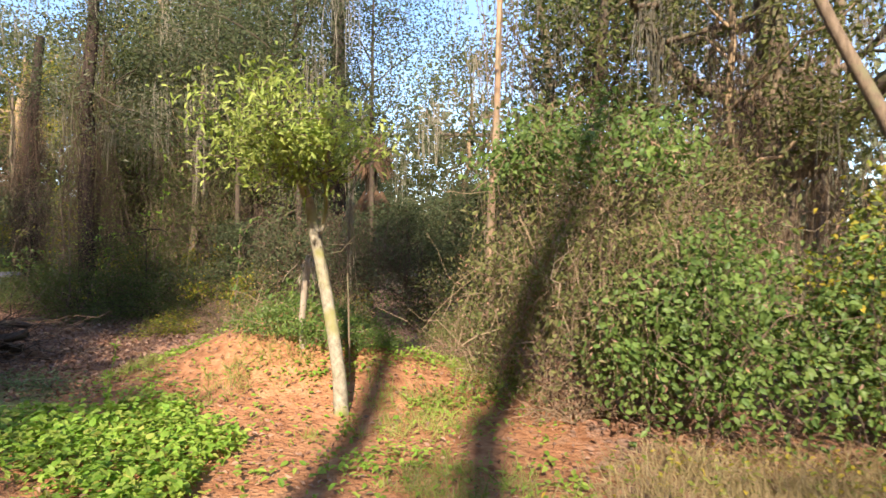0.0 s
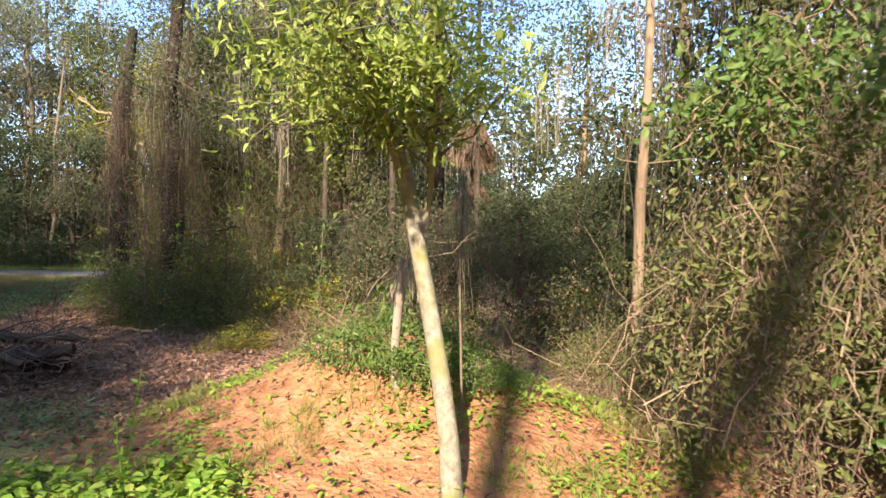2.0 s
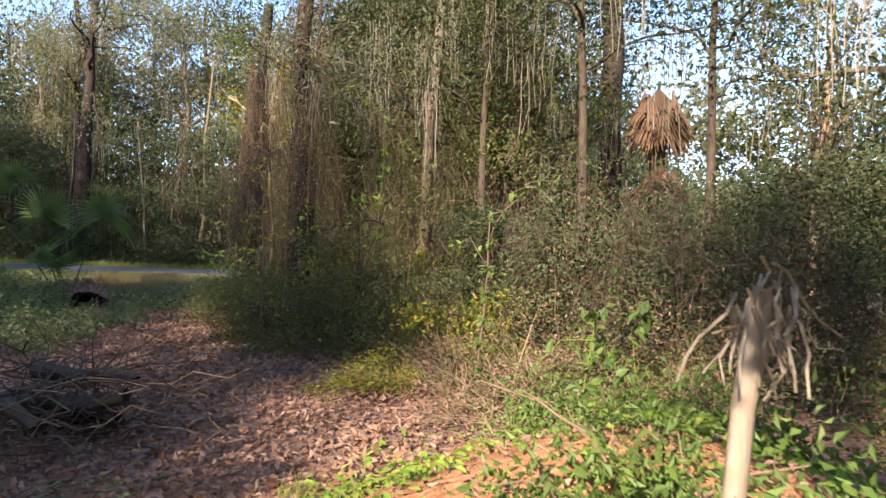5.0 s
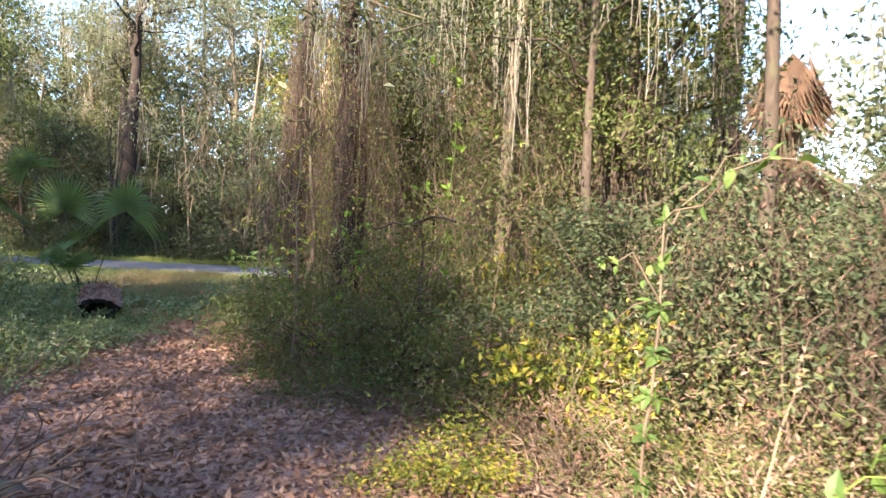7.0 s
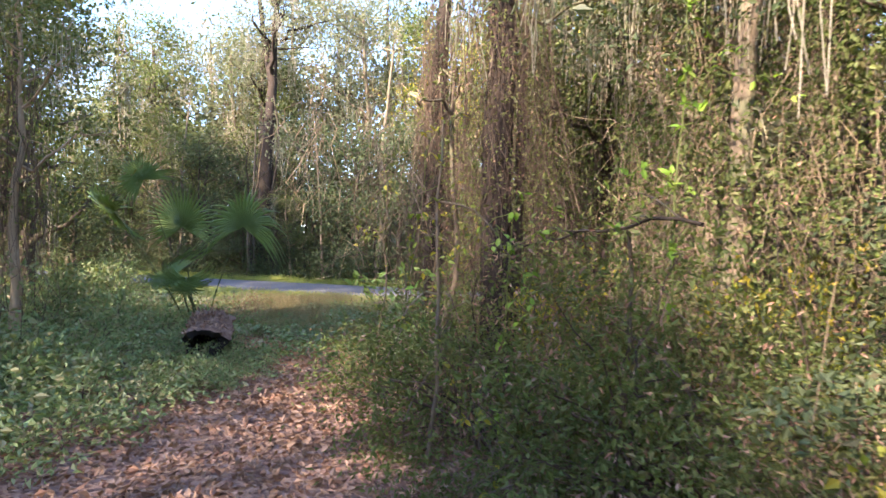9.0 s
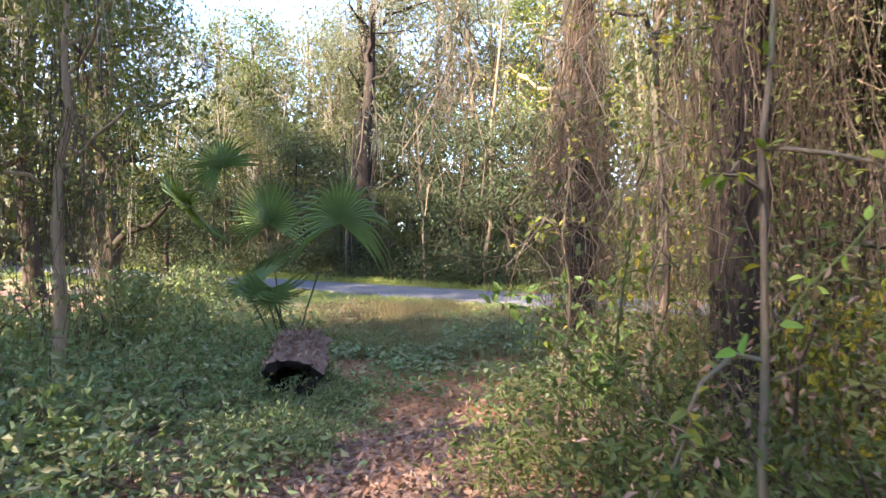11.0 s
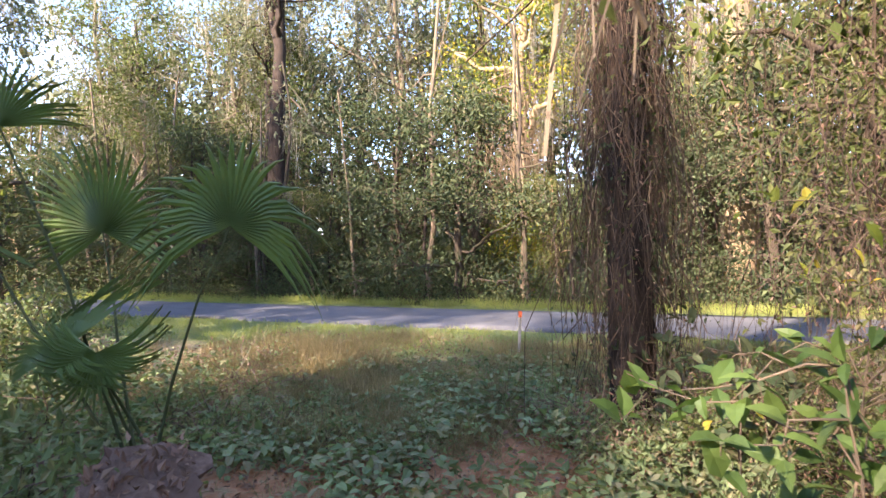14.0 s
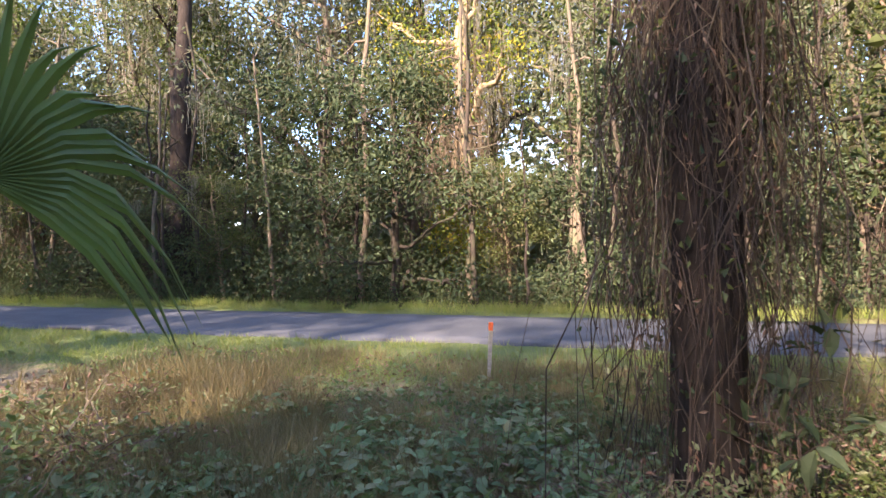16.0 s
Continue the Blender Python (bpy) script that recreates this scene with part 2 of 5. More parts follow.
def asphalt_mat():
    m, n, l, b = nodes_of("asphalt")
    tc = n.new("ShaderNodeTexCoord")
    fine, big = n.new("ShaderNodeTexNoise"), n.new("ShaderNodeTexNoise")
    fine.inputs["Scale"].default_value, fine.inputs["Detail"].default_value = 120.0, 6.0
    big.inputs["Scale"].default_value, big.inputs["Detail"].default_value = 1.2, 6.0
    for t in (fine, big):
        l.new(tc.outputs["Object"], t.inputs["Vector"])
    a, c = ramp(n, [(0.3, (0.075, 0.075, 0.085)), (0.7, (0.15, 0.15, 0.165))]), ramp(n, [(0.35, (0.75, 0.75, 0.75)), (0.7, (1.15, 1.12, 1.08))])
    l.new(fine.outputs["Fac"], a.inputs["Fac"])
    l.new(big.outputs["Fac"], c.inputs["Fac"])
    x = n.new("ShaderNodeMixRGB")
    x.blend_type, x.inputs["Fac"].default_value = "MULTIPLY", 1.0
    l.new(a.outputs["Color"], x.inputs["Color1"])
    l.new(c.outputs["Color"], x.inputs["Color2"])
    l.new(x.outputs["Color"], b.inputs["Base Color"])
    b.inputs["Roughness"].default_value = 0.85
    bp = n.new("ShaderNodeBump")
    bp.inputs["Strength"].default_value, bp.inputs["Distance"].default_value = 0.4, 0.008
    l.new(fine.outputs["Fac"], bp.inputs["Height"])
    l.new(bp.outputs["Normal"], b.inputs["Normal"])
    return m


# ---- mesh building with arrays ----
RNG = np.random.default_rng(7)


def unit(v):
    return v / np.maximum(np.linalg.norm(v, axis=-1, keepdims=True), 1e-9)


def mesh_of(name, verts, faces, smooth=False):
    """A mesh from an array of places and an array of triangles or quads."""
    me = bpy.data.meshes.new(name)
    verts, faces = np.ascontiguousarray(verts, np.float32), np.ascontiguousarray(faces, np.int32)
    k = faces.shape[1]
    me.vertices.add(len(verts))
    me.vertices.foreach_set("co", verts.ravel())
    me.loops.add(faces.size)
    me.loops.foreach_set("vertex_index", faces.ravel())
    me.polygons.add(len(faces))
    me.polygons.foreach_set("loop_start", np.arange(0, faces.size, k, dtype=np.int32))
    me.polygons.foreach_set("loop_total", np.full(len(faces), k, np.int32))
    me.update(calc_edges=True)
    me.polygons.foreach_set("use_smooth", np.full(len(faces), smooth))
    me.validate()
    return me


def part(name, mesh, material, parent=None, label="", kind=""):
    ob = new(name, mesh)
    mesh.materials.append(material)
    if parent is not None:
        ob.parent = parent
    return tagged(ob, label, kind=kind)


def thing(name, label, category, at=(0, 0, 0), group="", kind=""):
    e = new(name)
    e.empty_display_size = 0.2
    e.location = at
    return tagged(e, label, category, group, kind)


def leaf_geo(p, d, length, width, fold=0.25, curl=0.15, rng=None):
    """Folded, pointed leaves: places, directions, lengths; four corners and two triangles each."""
    rng = rng or RNG
    n = len(p)
    d = unit(d)
    side = unit(np.cross(d, rng.normal(size=(n, 3))))
    up = np.cross(side, d)
    length = np.broadcast_to(length, (n,))[:, None]
    w = length * np.broadcast_to(width, (n,))[:, None]
    mid = p + d * length * 0.45
    v = np.stack([p, mid + side * w * 0.5 + up * w * fold, p + d * length - up * length * curl, mid - side * w * 0.5 + up * w * fold], 1).reshape(-1, 3)
    k = np.arange(n)[:, None] * 4
    f = np.concatenate([k + [0, 1, 2], k + [0, 2, 3]], 1).reshape(-1, 3)
    return v, f


def leaf_geo_fine(p, d, up0, length, width, curl=0.2, rng=None):
    """Ovate leaves with a midrib: seven corners, six triangles each, facing roughly up0."""
    rng = rng or RNG
    n = len(p)
    d = unit(d)
    side = unit(np.cross(d, up0))
    up = np.cross(side, d)
    length = np.broadcast_to(length, (n,))[:, None]
    w = length * np.broadcast_to(width, (n,))[:, None]
    rib = p + d * length * 0.5
    a, b2 = p + d * length * 0.28, p + d * length * 0.66
    v = np.stack([p, a + side * w * 0.5 + up * w * 0.15, b2 + side * w * 0.4 + up * w * 0.1 - up * length * curl * 0.3,
                  p + d * length - up * length * curl, b2 - side * w * 0.4 + up * w * 0.1 - up * length * curl * 0.3, a - side * w * 0.5 + up * w * 0.15, rib - up * w * 0.05], 1).reshape(-1, 3)
    k = np.arange(n)[:, None] * 7
    f = np.concatenate([k + [0, 1, 6], k + [1, 2, 6], k + [2, 3, 6], k + [3, 4, 6], k + [4, 5, 6], k + [5, 0, 6]], 1).reshape(-1, 3)
    return v, f


def joined(chunks):
    vs, fs, off = [], [], 0
    for v, f in chunks:
        vs.append(v)
        fs.append(f + off)
        off += len(v)
    return np.concatenate(vs), np.concatenate(fs)


def tube(pts, radii, sides=6):
    """A tapered tube along a line of points (quads), closed at its end by a narrow tip."""
    pts = np.asarray(pts, float)
    radii = np.broadcast_to(radii, (len(pts),))
    t = unit(np.gradient(pts, axis=0))
    ref = np.where(np.abs(t[:, 2:3]) > 0.9, [[1.0, 0, 0]], [[0, 0, 1.0]])
    a = unit(np.cross(t, ref))
    for k in range(1, len(a)):
        a[k] = unit(a[k - 1] - t[k] * (a[k - 1] @ t[k]))
    b = np.cross(t, a)
    ang = np.linspace(0, 2 * np.pi, sides, endpoint=False)
    ring = pts[:, None] + radii[:, None, None] * (np.cos(ang)[None, :, None] * a[:, None] + np.sin(ang)[None, :, None] * b[:, None])
    i, j = np.meshgrid(np.arange(len(pts) - 1), np.arange(sides), indexing="ij")
    k0, k1 = i * sides + j, i * sides + (j + 1) % sides
    return ring.reshape(-1, 3), np.stack([k0, k1, k1 + sides, k0 + sides], -1).reshape(-1, 4)


def bark_tube(pts, radii, sides=12, rough=0.06, rng=None):
    """A trunk: a tube with uneven, fluted sides."""
    rng = rng or RNG
    v, f = tube(pts, radii, sides)
    c = np.repeat(np.asarray(pts, float), sides, 0)
    k = 1 + rough * np.tile(rng.normal(size=sides), len(pts)) + rough * 0.6 * rng.normal(size=len(v))
    return c + (v - c) * k[:, None], f


def wiggle(a, b, n, amount, rng, sag=0.0):
    """A wandering line from a to b."""
    s = np.linspace(0, 1, n)[:, None]
    w = np.cumsum(rng.normal(size=(n, 3)), 0)
    w -= w[:1] + (w[-1:] - w[:1]) * s
    p = np.asarray(a) * (1 - s) + np.asarray(b) * s + w * amount
    p[:, 2] -= sag * 4 * (s * (1 - s))[:, 0]
    return p


def strands_geo(tops, drops, thick, rng, sway=0.05, segs=6, sides=3, spread=0.0):
    """Hanging or climbing stems: from each top down by its drop, wandering."""
    out = []
    for top, drop, th in zip(tops, drops, np.broadcast_to(thick, (len(tops),))):
        end = top + np.array([*(rng.normal(size=2) * spread), -drop])
        p = wiggle(top, end, segs + 1, sway, rng)
        out.append(tube(p, np.linspace(th, th * 0.7, segs + 1), sides))
    return joined(out)


def sphere_dirs(n, rng):
    return unit(rng.normal(size=(n, 3)))


# ---- kinds of plants ----
def shrub(name, label, mat, r, h, leaves, size, width=0.5, seed=0, clumps=40, stems=22, stem_mat=None, group="shrubs", twigs=0, base=0.0, spread=0.16, category="shrub", dry=0.0):
    """A bush: stems fanning from its foot, leaf clumps in an uneven dome, some bare twigs."""
    rng = np.random.default_rng(seed)
    e = thing(name, label, category, group=group)
    u = sphere_dirs(clumps, rng)
    u[:, 2] = np.abs(u[:, 2]) * 1.0
    rad = rng.uniform(0.45, 1.08, clumps) ** 0.7
    lump = 1 + 0.28 * np.sin(3 * np.arctan2(u[:, 1], u[:, 0]) + seed) + 0.15 * rng.normal(size=clumps)
    c = u * rad[:, None] * lump[:, None] * [r, r, h * 0.82]
    low = rng.random(clumps) < 0.3
    c[low, 2] *= rng.uniform(0.1, 0.5, low.sum())
    c[:, 2] = np.maximum(c[:, 2], 0.06) + base
    per = rng.multinomial(leaves, rng.dirichlet(np.full(clumps, 3.0)))
    at = np.repeat(c, per, 0) + rng.normal(size=(leaves, 3)) * spread * np.array([r, r, max(0.5 * r, h * 0.5)])
    at[:, 2] = np.maximum(at[:, 2], 0.03)
    d = rng.normal(size=(leaves, 3)) + unit(at - [0, 0, h * 0.3]) * 0.7 + [0, 0, -0.15]
    v, f = leaf_geo(at, d, size * rng.uniform(0.6, 1.3, leaves), width, rng=rng)
    part("foliage", mesh_of("foliage", v, f), mat, e, kind="stuff")
    lines = []
    ends = c[rng.permutation(clumps)[:stems]]
    for q in ends:
        foot = np.array([*(rng.normal(size=2) * r * 0.18), -0.1])
        lines.append(tube(wiggle(foot, q * rng.uniform(0.85, 1.05), 7, 0.035 * r, rng, -0.08 * h), np.linspace(0.011, 0.003, 7) * (0.6 + 0.5 * r), 4))
    for _ in range(twigs):
        q = c[rng.integers(clumps)]
        end = q + rng.normal(size=3) * [0.3 * r, 0.3 * r, 0.25 * h]
        end[2] = max(end[2], 0.05)
        lines.append(tube(wiggle(q * 0.75, end, 5, 0.03 * r, rng), np.linspace(0.006, 0.002, 5), 3))
    part("stemwork", mesh_of("stemwork", *joined(lines)), stem_mat or M_VINE_DARK, e, kind="stuff")
    if dry:
        k = int(leaves * dry)
        a2 = np.repeat(c, rng.multinomial(k, np.full(clumps, 1 / clumps)), 0) + rng.normal(size=(k, 3)) * spread * 1.2 * np.array([r, r, h * 0.5])
        a2[:, 2] = np.maximum(a2[:, 2], 0.03)
        part("dry_foliage", mesh_of("dry_foliage", *leaf_geo(a2, rng.normal(size=(k, 3)) + [0, 0, -0.8], size * 1.1, 0.35, rng=rng)), M_DEAD, e, kind="stuff")
    return e


def tree(name, label, h, r, mat, bark, leaves=9000, size=0.13, seed=0, first=0.35, reach=3.0, limbs=9, lean=(0, 0), moss=0, vine=0, group="woodland trees", clump=0.5, fork=None, width=0.5, up=0.6, wob=0.03, vine_mat=None):
    """A tree: tapered trunk, limbs with side branches, a gappy crown of leaf clumps, and moss and climbers where it has them."""
    rng = np.random.default_rng(seed)
    e = thing(name, label, "tree", group=group)
    s = np.linspace(0, 1, 10)
    axis = wiggle((0, 0, -0.3), (lean[0], lean[1], h * 0.86), 10, wob * h ** 0.5, rng)
    rad = r * (1 - 0.78 * s) * np.where(s < 0.08, 1.35, 1)
    part("trunk", mesh_of("trunk", *bark_tube(axis, rad, 12, 0.07, rng), True), bark, e)
    lines, tips, hang = [], [], []
    for k in range(limbs):
        f = first + (0.98 - first) * (k + rng.uniform(0, 0.8)) / limbs
        a0 = np.array([np.interp(f, s, axis[:, j]) for j in range(3)])
        az = 2.4 * k + rng.uniform(-0.5, 0.5)
        lim = reach * (1.15 - 0.65 * f) * rng.uniform(0.7, 1.25)
        end = a0 + [math.cos(az) * lim, math.sin(az) * lim, lim * up * rng.uniform(0.4, 1.4)]
        p = wiggle(a0, end, 7, 0.07 * lim, rng)
        rr = r * (1 - 0.75 * f) * 0.55
        lines = [tube(p, np.linspace(rr, rr * 0.25, 7), 6)]
        for q in range(3):
            g = rng.uniform(0.35, 1.0)
            b0 = np.array([np.interp(g, np.linspace(0, 1, 7), p[:, j]) for j in range(3)])
            b1 = b0 + (rng.normal(size=3) * [1, 1, 0.6] + [0, 0, 0.3]) * lim * 0.38
            lines.append(tube(wiggle(b0, b1, 5, 0.05 * lim, rng), np.linspace(rr * 0.35, rr * 0.08, 5), 4))
            tips += [b1, (b0 + b1) / 2]
            hang.append(b0 if q % 2 else b1)
        tips.append(p[-1])
        part("limb", mesh_of("limb", *joined(lines), True), bark, e)
    if fork:
        k = 6
        q = wiggle(axis[k], axis[k] + np.array([fork[0], fork[1], h * 0.36]), 8, 0.05, rng)
        part("fork_stem", mesh_of("fork_stem", *bark_tube(q, np.linspace(rad[k] * 0.8, rad[k] * 0.3, 8), 10, 0.06, rng), True), bark, e)
    tips = np.array(tips)
    per = rng.multinomial(leaves, rng.dirichlet(np.full(len(tips), 2.5)))
    at = np.repeat(tips, per, 0) + rng.normal(size=(leaves, 3)) * clump * [1, 1, 0.7]
    v, fc = leaf_geo(at, rng.normal(size=(leaves, 3)) + [0, 0, -0.4], size * rng.uniform(0.6, 1.35, leaves), width, rng=rng)
    part("crown", mesh_of("crown", v, fc), mat, e, kind="stuff")
    if moss:
        hang = np.array(hang)
        tops = np.repeat(hang[rng.integers(len(hang), size=moss)], 8, 0) + rng.normal(size=(moss * 8, 3)) * [0.14, 0.14, 0.12]
        part("moss", mesh_of("moss", *strands_geo(tops, rng.uniform(0.3, 1.5, len(tops)), 0.007, rng, 0.04, 3, 3, 0.05)), M_MOSS, e, "grey hanging moss", "stuff")
    if vine:
        z = rng.uniform(0.5, 1.0, vine) * h * 0.7
        az = rng.uniform(0, 2 * np.pi, vine)
        off = r * 1.1 + np.abs(rng.normal(size=vine)) * 0.25
        tops = np.stack([np.interp(z / (h * 0.86), s, axis[:, 0]) + np.cos(az) * off, np.interp(z / (h * 0.86), s, axis[:, 1]) + np.sin(az) * off, z], 1)
        part("climber_growth", mesh_of("climber_growth", *strands_geo(tops, z * rng.uniform(0.4, 1.0, vine), rng.uniform(0.003, 0.010, vine), rng, 0.13, 6, 3, 0.3)), vine_mat or M_VINE_DARK, e, "tangled dry vines", "stuff")
    return e


def vine_mass(name, label, at, rx, ry, h, strands, leaves, leaf_m, seed, vine_m=None, low=0.0, size=0.07, dead=0.25, core=None, group="vine tangles", full=0.35, kink=0.075):
    """A thicket of hanging and arching vines over a dead or living support, with leaves along them."""
    rng = np.random.default_rng(seed)
    e = thing(name, label, "vines", at, group)
    n = strands
    az, q = rng.uniform(0, 2 * np.pi, n), np.sqrt(rng.uniform(0.15, 1, n))
    dome = np.sqrt(np.maximum(0.05, 1 - 0.75 * q ** 2))
    tops = np.stack([np.cos(az) * q * rx, np.sin(az) * q * ry, low + (h - low) * dome * rng.uniform(0.55, 1.02, n)], 1)
    drop = (tops[:, 2] - low) * rng.uniform(full, 1.0, n)
    lines = [strands_geo(tops, drop, np.where(rng.random(n) < 0.12, 0.006, rng.uniform(0.0014, 0.0036, n)), rng, kink, 8, 3, 0.25)]
    for _ in range(n // 5):
        a = tops[rng.integers(n)]
        b = a + rng.normal(size=3) * [0.42 * rx, 0.42 * ry, 0.3]
        lines.append(tube(wiggle(a, b, 8, 0.09, rng, 0.3), np.linspace(0.0035, 0.0015, 8), 3))
    part("vine_tangle", mesh_of("vine_tangle", *joined(lines)), vine_m or M_VINE, e, kind="stuff")
    k = leaves
    pick = rng.integers(n, size=k)
    p = tops[pick] + np.stack([rng.normal(size=k) * 0.16, rng.normal(size=k) * 0.16, -drop[pick] * rng.uniform(0, 1, k) ** 1.5], 1)
    up = rng.normal(size=(k, 3)) + [0, -0.6, 0.6]
    way = rng.normal(size=(k, 3)) + [0, 0, -0.5]
    ln = size * rng.uniform(0.5, 1.3, k)
    v, f = leaf_geo_fine(p, way, up, ln, 0.6, rng=rng) if size > 0.06 else leaf_geo(p, way, ln, 0.55, rng=rng)
    part("foliage", mesh_of("foliage", v, f), leaf_m, e, kind="stuff")
    k = int(leaves * dead)
    if k:
        pick = rng.integers(n, size=k)
        p = tops[pick] + np.stack([rng.normal(size=k) * 0.15, rng.normal(size=k) * 0.15, -drop[pick] * rng.uniform(0, 1, k)], 1)
        part("dead_foliage", mesh_of("dead_foliage", *leaf_geo(p, rng.normal(size=(k, 3)) + [0, 0, -1.2], size * 0.9, 0.35, rng=rng)), M_DEAD, e, kind="stuff")
    if core:
        part("stem", mesh_of("stem", *bark_tube(wiggle((0, 0, -0.25), core[1], 9, 0.05, rng), np.linspace(core[0], core[0] * 0.6, 9), 10, 0.08, rng), True), core[2], e)
    return e


# ---- the ground and the road ----
ROAD_A, ROAD_DIR = np.array([-18.0, 20.85]), np.array([math.cos(radians(15.5)), math.sin(radians(15.5))])
ROAD_N = np.array([-ROAD_DIR[1], ROAD_DIR[0]])
ROAD_W = 3.05


def road_off(x, y):
    """Metres beyond the road's near edge."""
    return (x - ROAD_A[0]) * ROAD_N[0] + (y - ROAD_A[1]) * ROAD_N[1]


def step01(a, b, v):
    s = np.clip((v - a) / (b - a), 0, 1)
    return s * s * (3 - 2 * s)


def ground_z(x, y):
    x, y = np.asarray(x, float), np.asarray(y, float)
    d = road_off(x, y)
    z = -0.2 + 0.22 * step01(-5.5, -0.3, d) - 0.12 * step01(ROAD_W + 0.4, ROAD_W + 3.0, d)
    bump = 0.035 * np.sin(1.1 * x + 0.4 * y) * np.sin(0.8 * y - 0.3 * x) + 0.018 * np.sin(2.9 * x + 1.0) * np.cos(2.3 * y)
    bank = 0.15 * np.exp(-((x + 2.2) ** 2 / 2.5 + (y - 9.6) ** 2 / 1.2)) + 0.8 * np.exp(-((x + 1.9) ** 2 / 2.0 + (y - 7.6) ** 2 / 1.1))
    return z + bank + bump * (1 - step01(-0.8, -0.2, d) * (1 - step01(ROAD_W + 0.2, ROAD_W + 1, d)))


def axis_lines(a, b, step, far):
    out, g = list(np.arange(a, b, step)), step
    lo, hi = a, out[-1]
    pre, post = [], []
    while g < far:
        g *= 1.55
        lo, hi = lo - g, hi + g
        pre.append(lo)
        post.append(hi)
    return np.array(pre[::-1] + out + post)


def path_dist(x, y):
    """Distance from the trodden line, and how far along it."""
    knots = np.array([[0.3, -6], [-0.2, 1.0], [-1.2, 4.0], [-3.6, 7.6], [-6.0, 10.2], [-9.5, 12.8], [-12.6, 15.6], [-15.5, 18.5], [-17.0, 21.0]])
    best = np.full(np.shape(x), 99.0)
    for a, b in zip(knots[:-1], knots[1:]):
        ab = b - a
        s = np.clip(((x - a[0]) * ab[0] + (y - a[1]) * ab[1]) / (ab @ ab), 0, 1)
        best = np.minimum(best, np.hypot(x - a[0] - s * ab[0], y - a[1] - s * ab[1]))
    return best


def build_ground():
    xs, ys = axis_lines(-42, 14, 0.3, 500), axis_lines(-12, 40, 0.3, 500)
    gx, gy = np.meshgrid(xs, ys, indexing="ij")
    x, y = gx.ravel(), gy.ravel()
    v = np.stack([x, y, ground_z(x, y)], 1)
    i, j = np.meshgrid(np.arange(len(xs) - 1), np.arange(len(ys) - 1), indexing="ij")
    k = i * len(ys) + j
    f = np.stack([k, k + len(ys), k + len(ys) + 1, k + 1], -1).reshape(-1, 4)
    me = mesh_of("ground", v, f, True)
    d, pd = road_off(x, y), path_dist(x, y)
    litter = 0.25 + 0.55 * step01(9.0, 10.2, y - 0.2 * x) * (1 - step01(-10.2, -11.8, x) * step01(13, 14.5, y)) + 0.3 * step01(1.2, 2.2, pd)
    sunny = (1 - step01(0.5, 1.2, np.abs(x + 1.3) - 1.5)) * step01(3, 4.2, y) * (1 - step01(9, 10, y))
    litter = litter * (1 - 0.55 * sunny) + 0.45 * (1 - step01(3.0, 5.5, np.hypot(x + 7.4, y - 10.8)))
    green = 0.18 * step01(-12.0, -13.4, x) * (d < -1) + 0.75 * step01(-3.4, -4.6, x) * (1 - step01(7.0, 9.2, y - 0.2 * x)) + 0.22 * step01(-11.0, -12.4, x) * step01(12.5, 14, y) + 0.6 * step01(-3.2, -1.2, d) + 0.3 * sunny
    dry = 0.45 * step01(-12.0, -13.2, x) * (d < -1) * step01(13, 14.5, y) + 0.75 * step01(-5.0, -3.0, d) * (1 - step01(-1.6, -0.4, d)) + 0.9 * step01(-0.75, -0.25, d) * (1 - step01(ROAD_W + 0.3, ROAD_W + 0.9, d))
    col = np.stack([np.clip(litter, 0, 1), np.clip(green, 0, 1), np.clip(dry, 0, 1), np.ones_like(x)], 1).astype(np.float32)
    att = me.color_attributes.new("zone", "FLOAT_COLOR", "POINT")
    att.data.foreach_set("color", col.ravel())
    g = part("ground", me, ground_mat())
    return tagged(g, "woodland floor of orange soil, leaf litter and patchy green", "ground", kind="structure")


build_ground()


def build_road():
    s = np.arange(-60, 61, 0.5)
    rng = np.random.default_rng(3)
    rows = []
    for off in (0.0, 0.06, 0.5, 1.5, 2.55, ROAD_W - 0.06, ROAD_W):
        edge = off in (0.0, ROAD_W)
        o = off + (rng.normal(size=len(s)) * 0.05 if edge or abs(off - ROAD_W / 2) > 1.4 else 0)
        p = ROAD_A + s[:, None] * ROAD_DIR + np.asarray(o)[..., None] * ROAD_N if np.ndim(o) else ROAD_A + s[:, None] * ROAD_DIR + o * ROAD_N
        z = np.full(len(s), 0.0 if edge else 0.06 + 0.03 * (1 - abs(off / ROAD_W * 2 - 1)))
        rows.append(np.column_stack([p, z]))
    v = np.concatenate(rows)
    n = len(s)
    k = (np.arange(len(rows) - 1)[:, None] * n + np.arange(n - 1)[None]).ravel()
    me = mesh_of("road", v, np.stack([k, k + 1, k + n + 1, k + n], 1), True)
    return tagged(part("road", me, asphalt_mat()), "narrow grey asphalt lane with ragged edges", "road", kind="structure")


build_road()


def put(ob, x, y, scale=1.0, turn=0.0, z=0.0, tall=1.0):
    """A copy standing on the ground."""
    m = pose(x, y, float(ground_z(x, y)) + z, 0, 0, turn) @ Matrix.Diagonal((scale, scale, scale * tall, 1))
    return copy_thing(ob, m)


def place(ob, x, y, scale=1.0, turn=0.0, z=0.0, tall=1.0):
    """The first of a kind itself."""
    ob.matrix_basis = pose(x, y, float(ground_z(x, y)) + z, 0, 0, turn) @ Matrix.Diagonal((scale, scale, scale * tall, 1))
    return ob


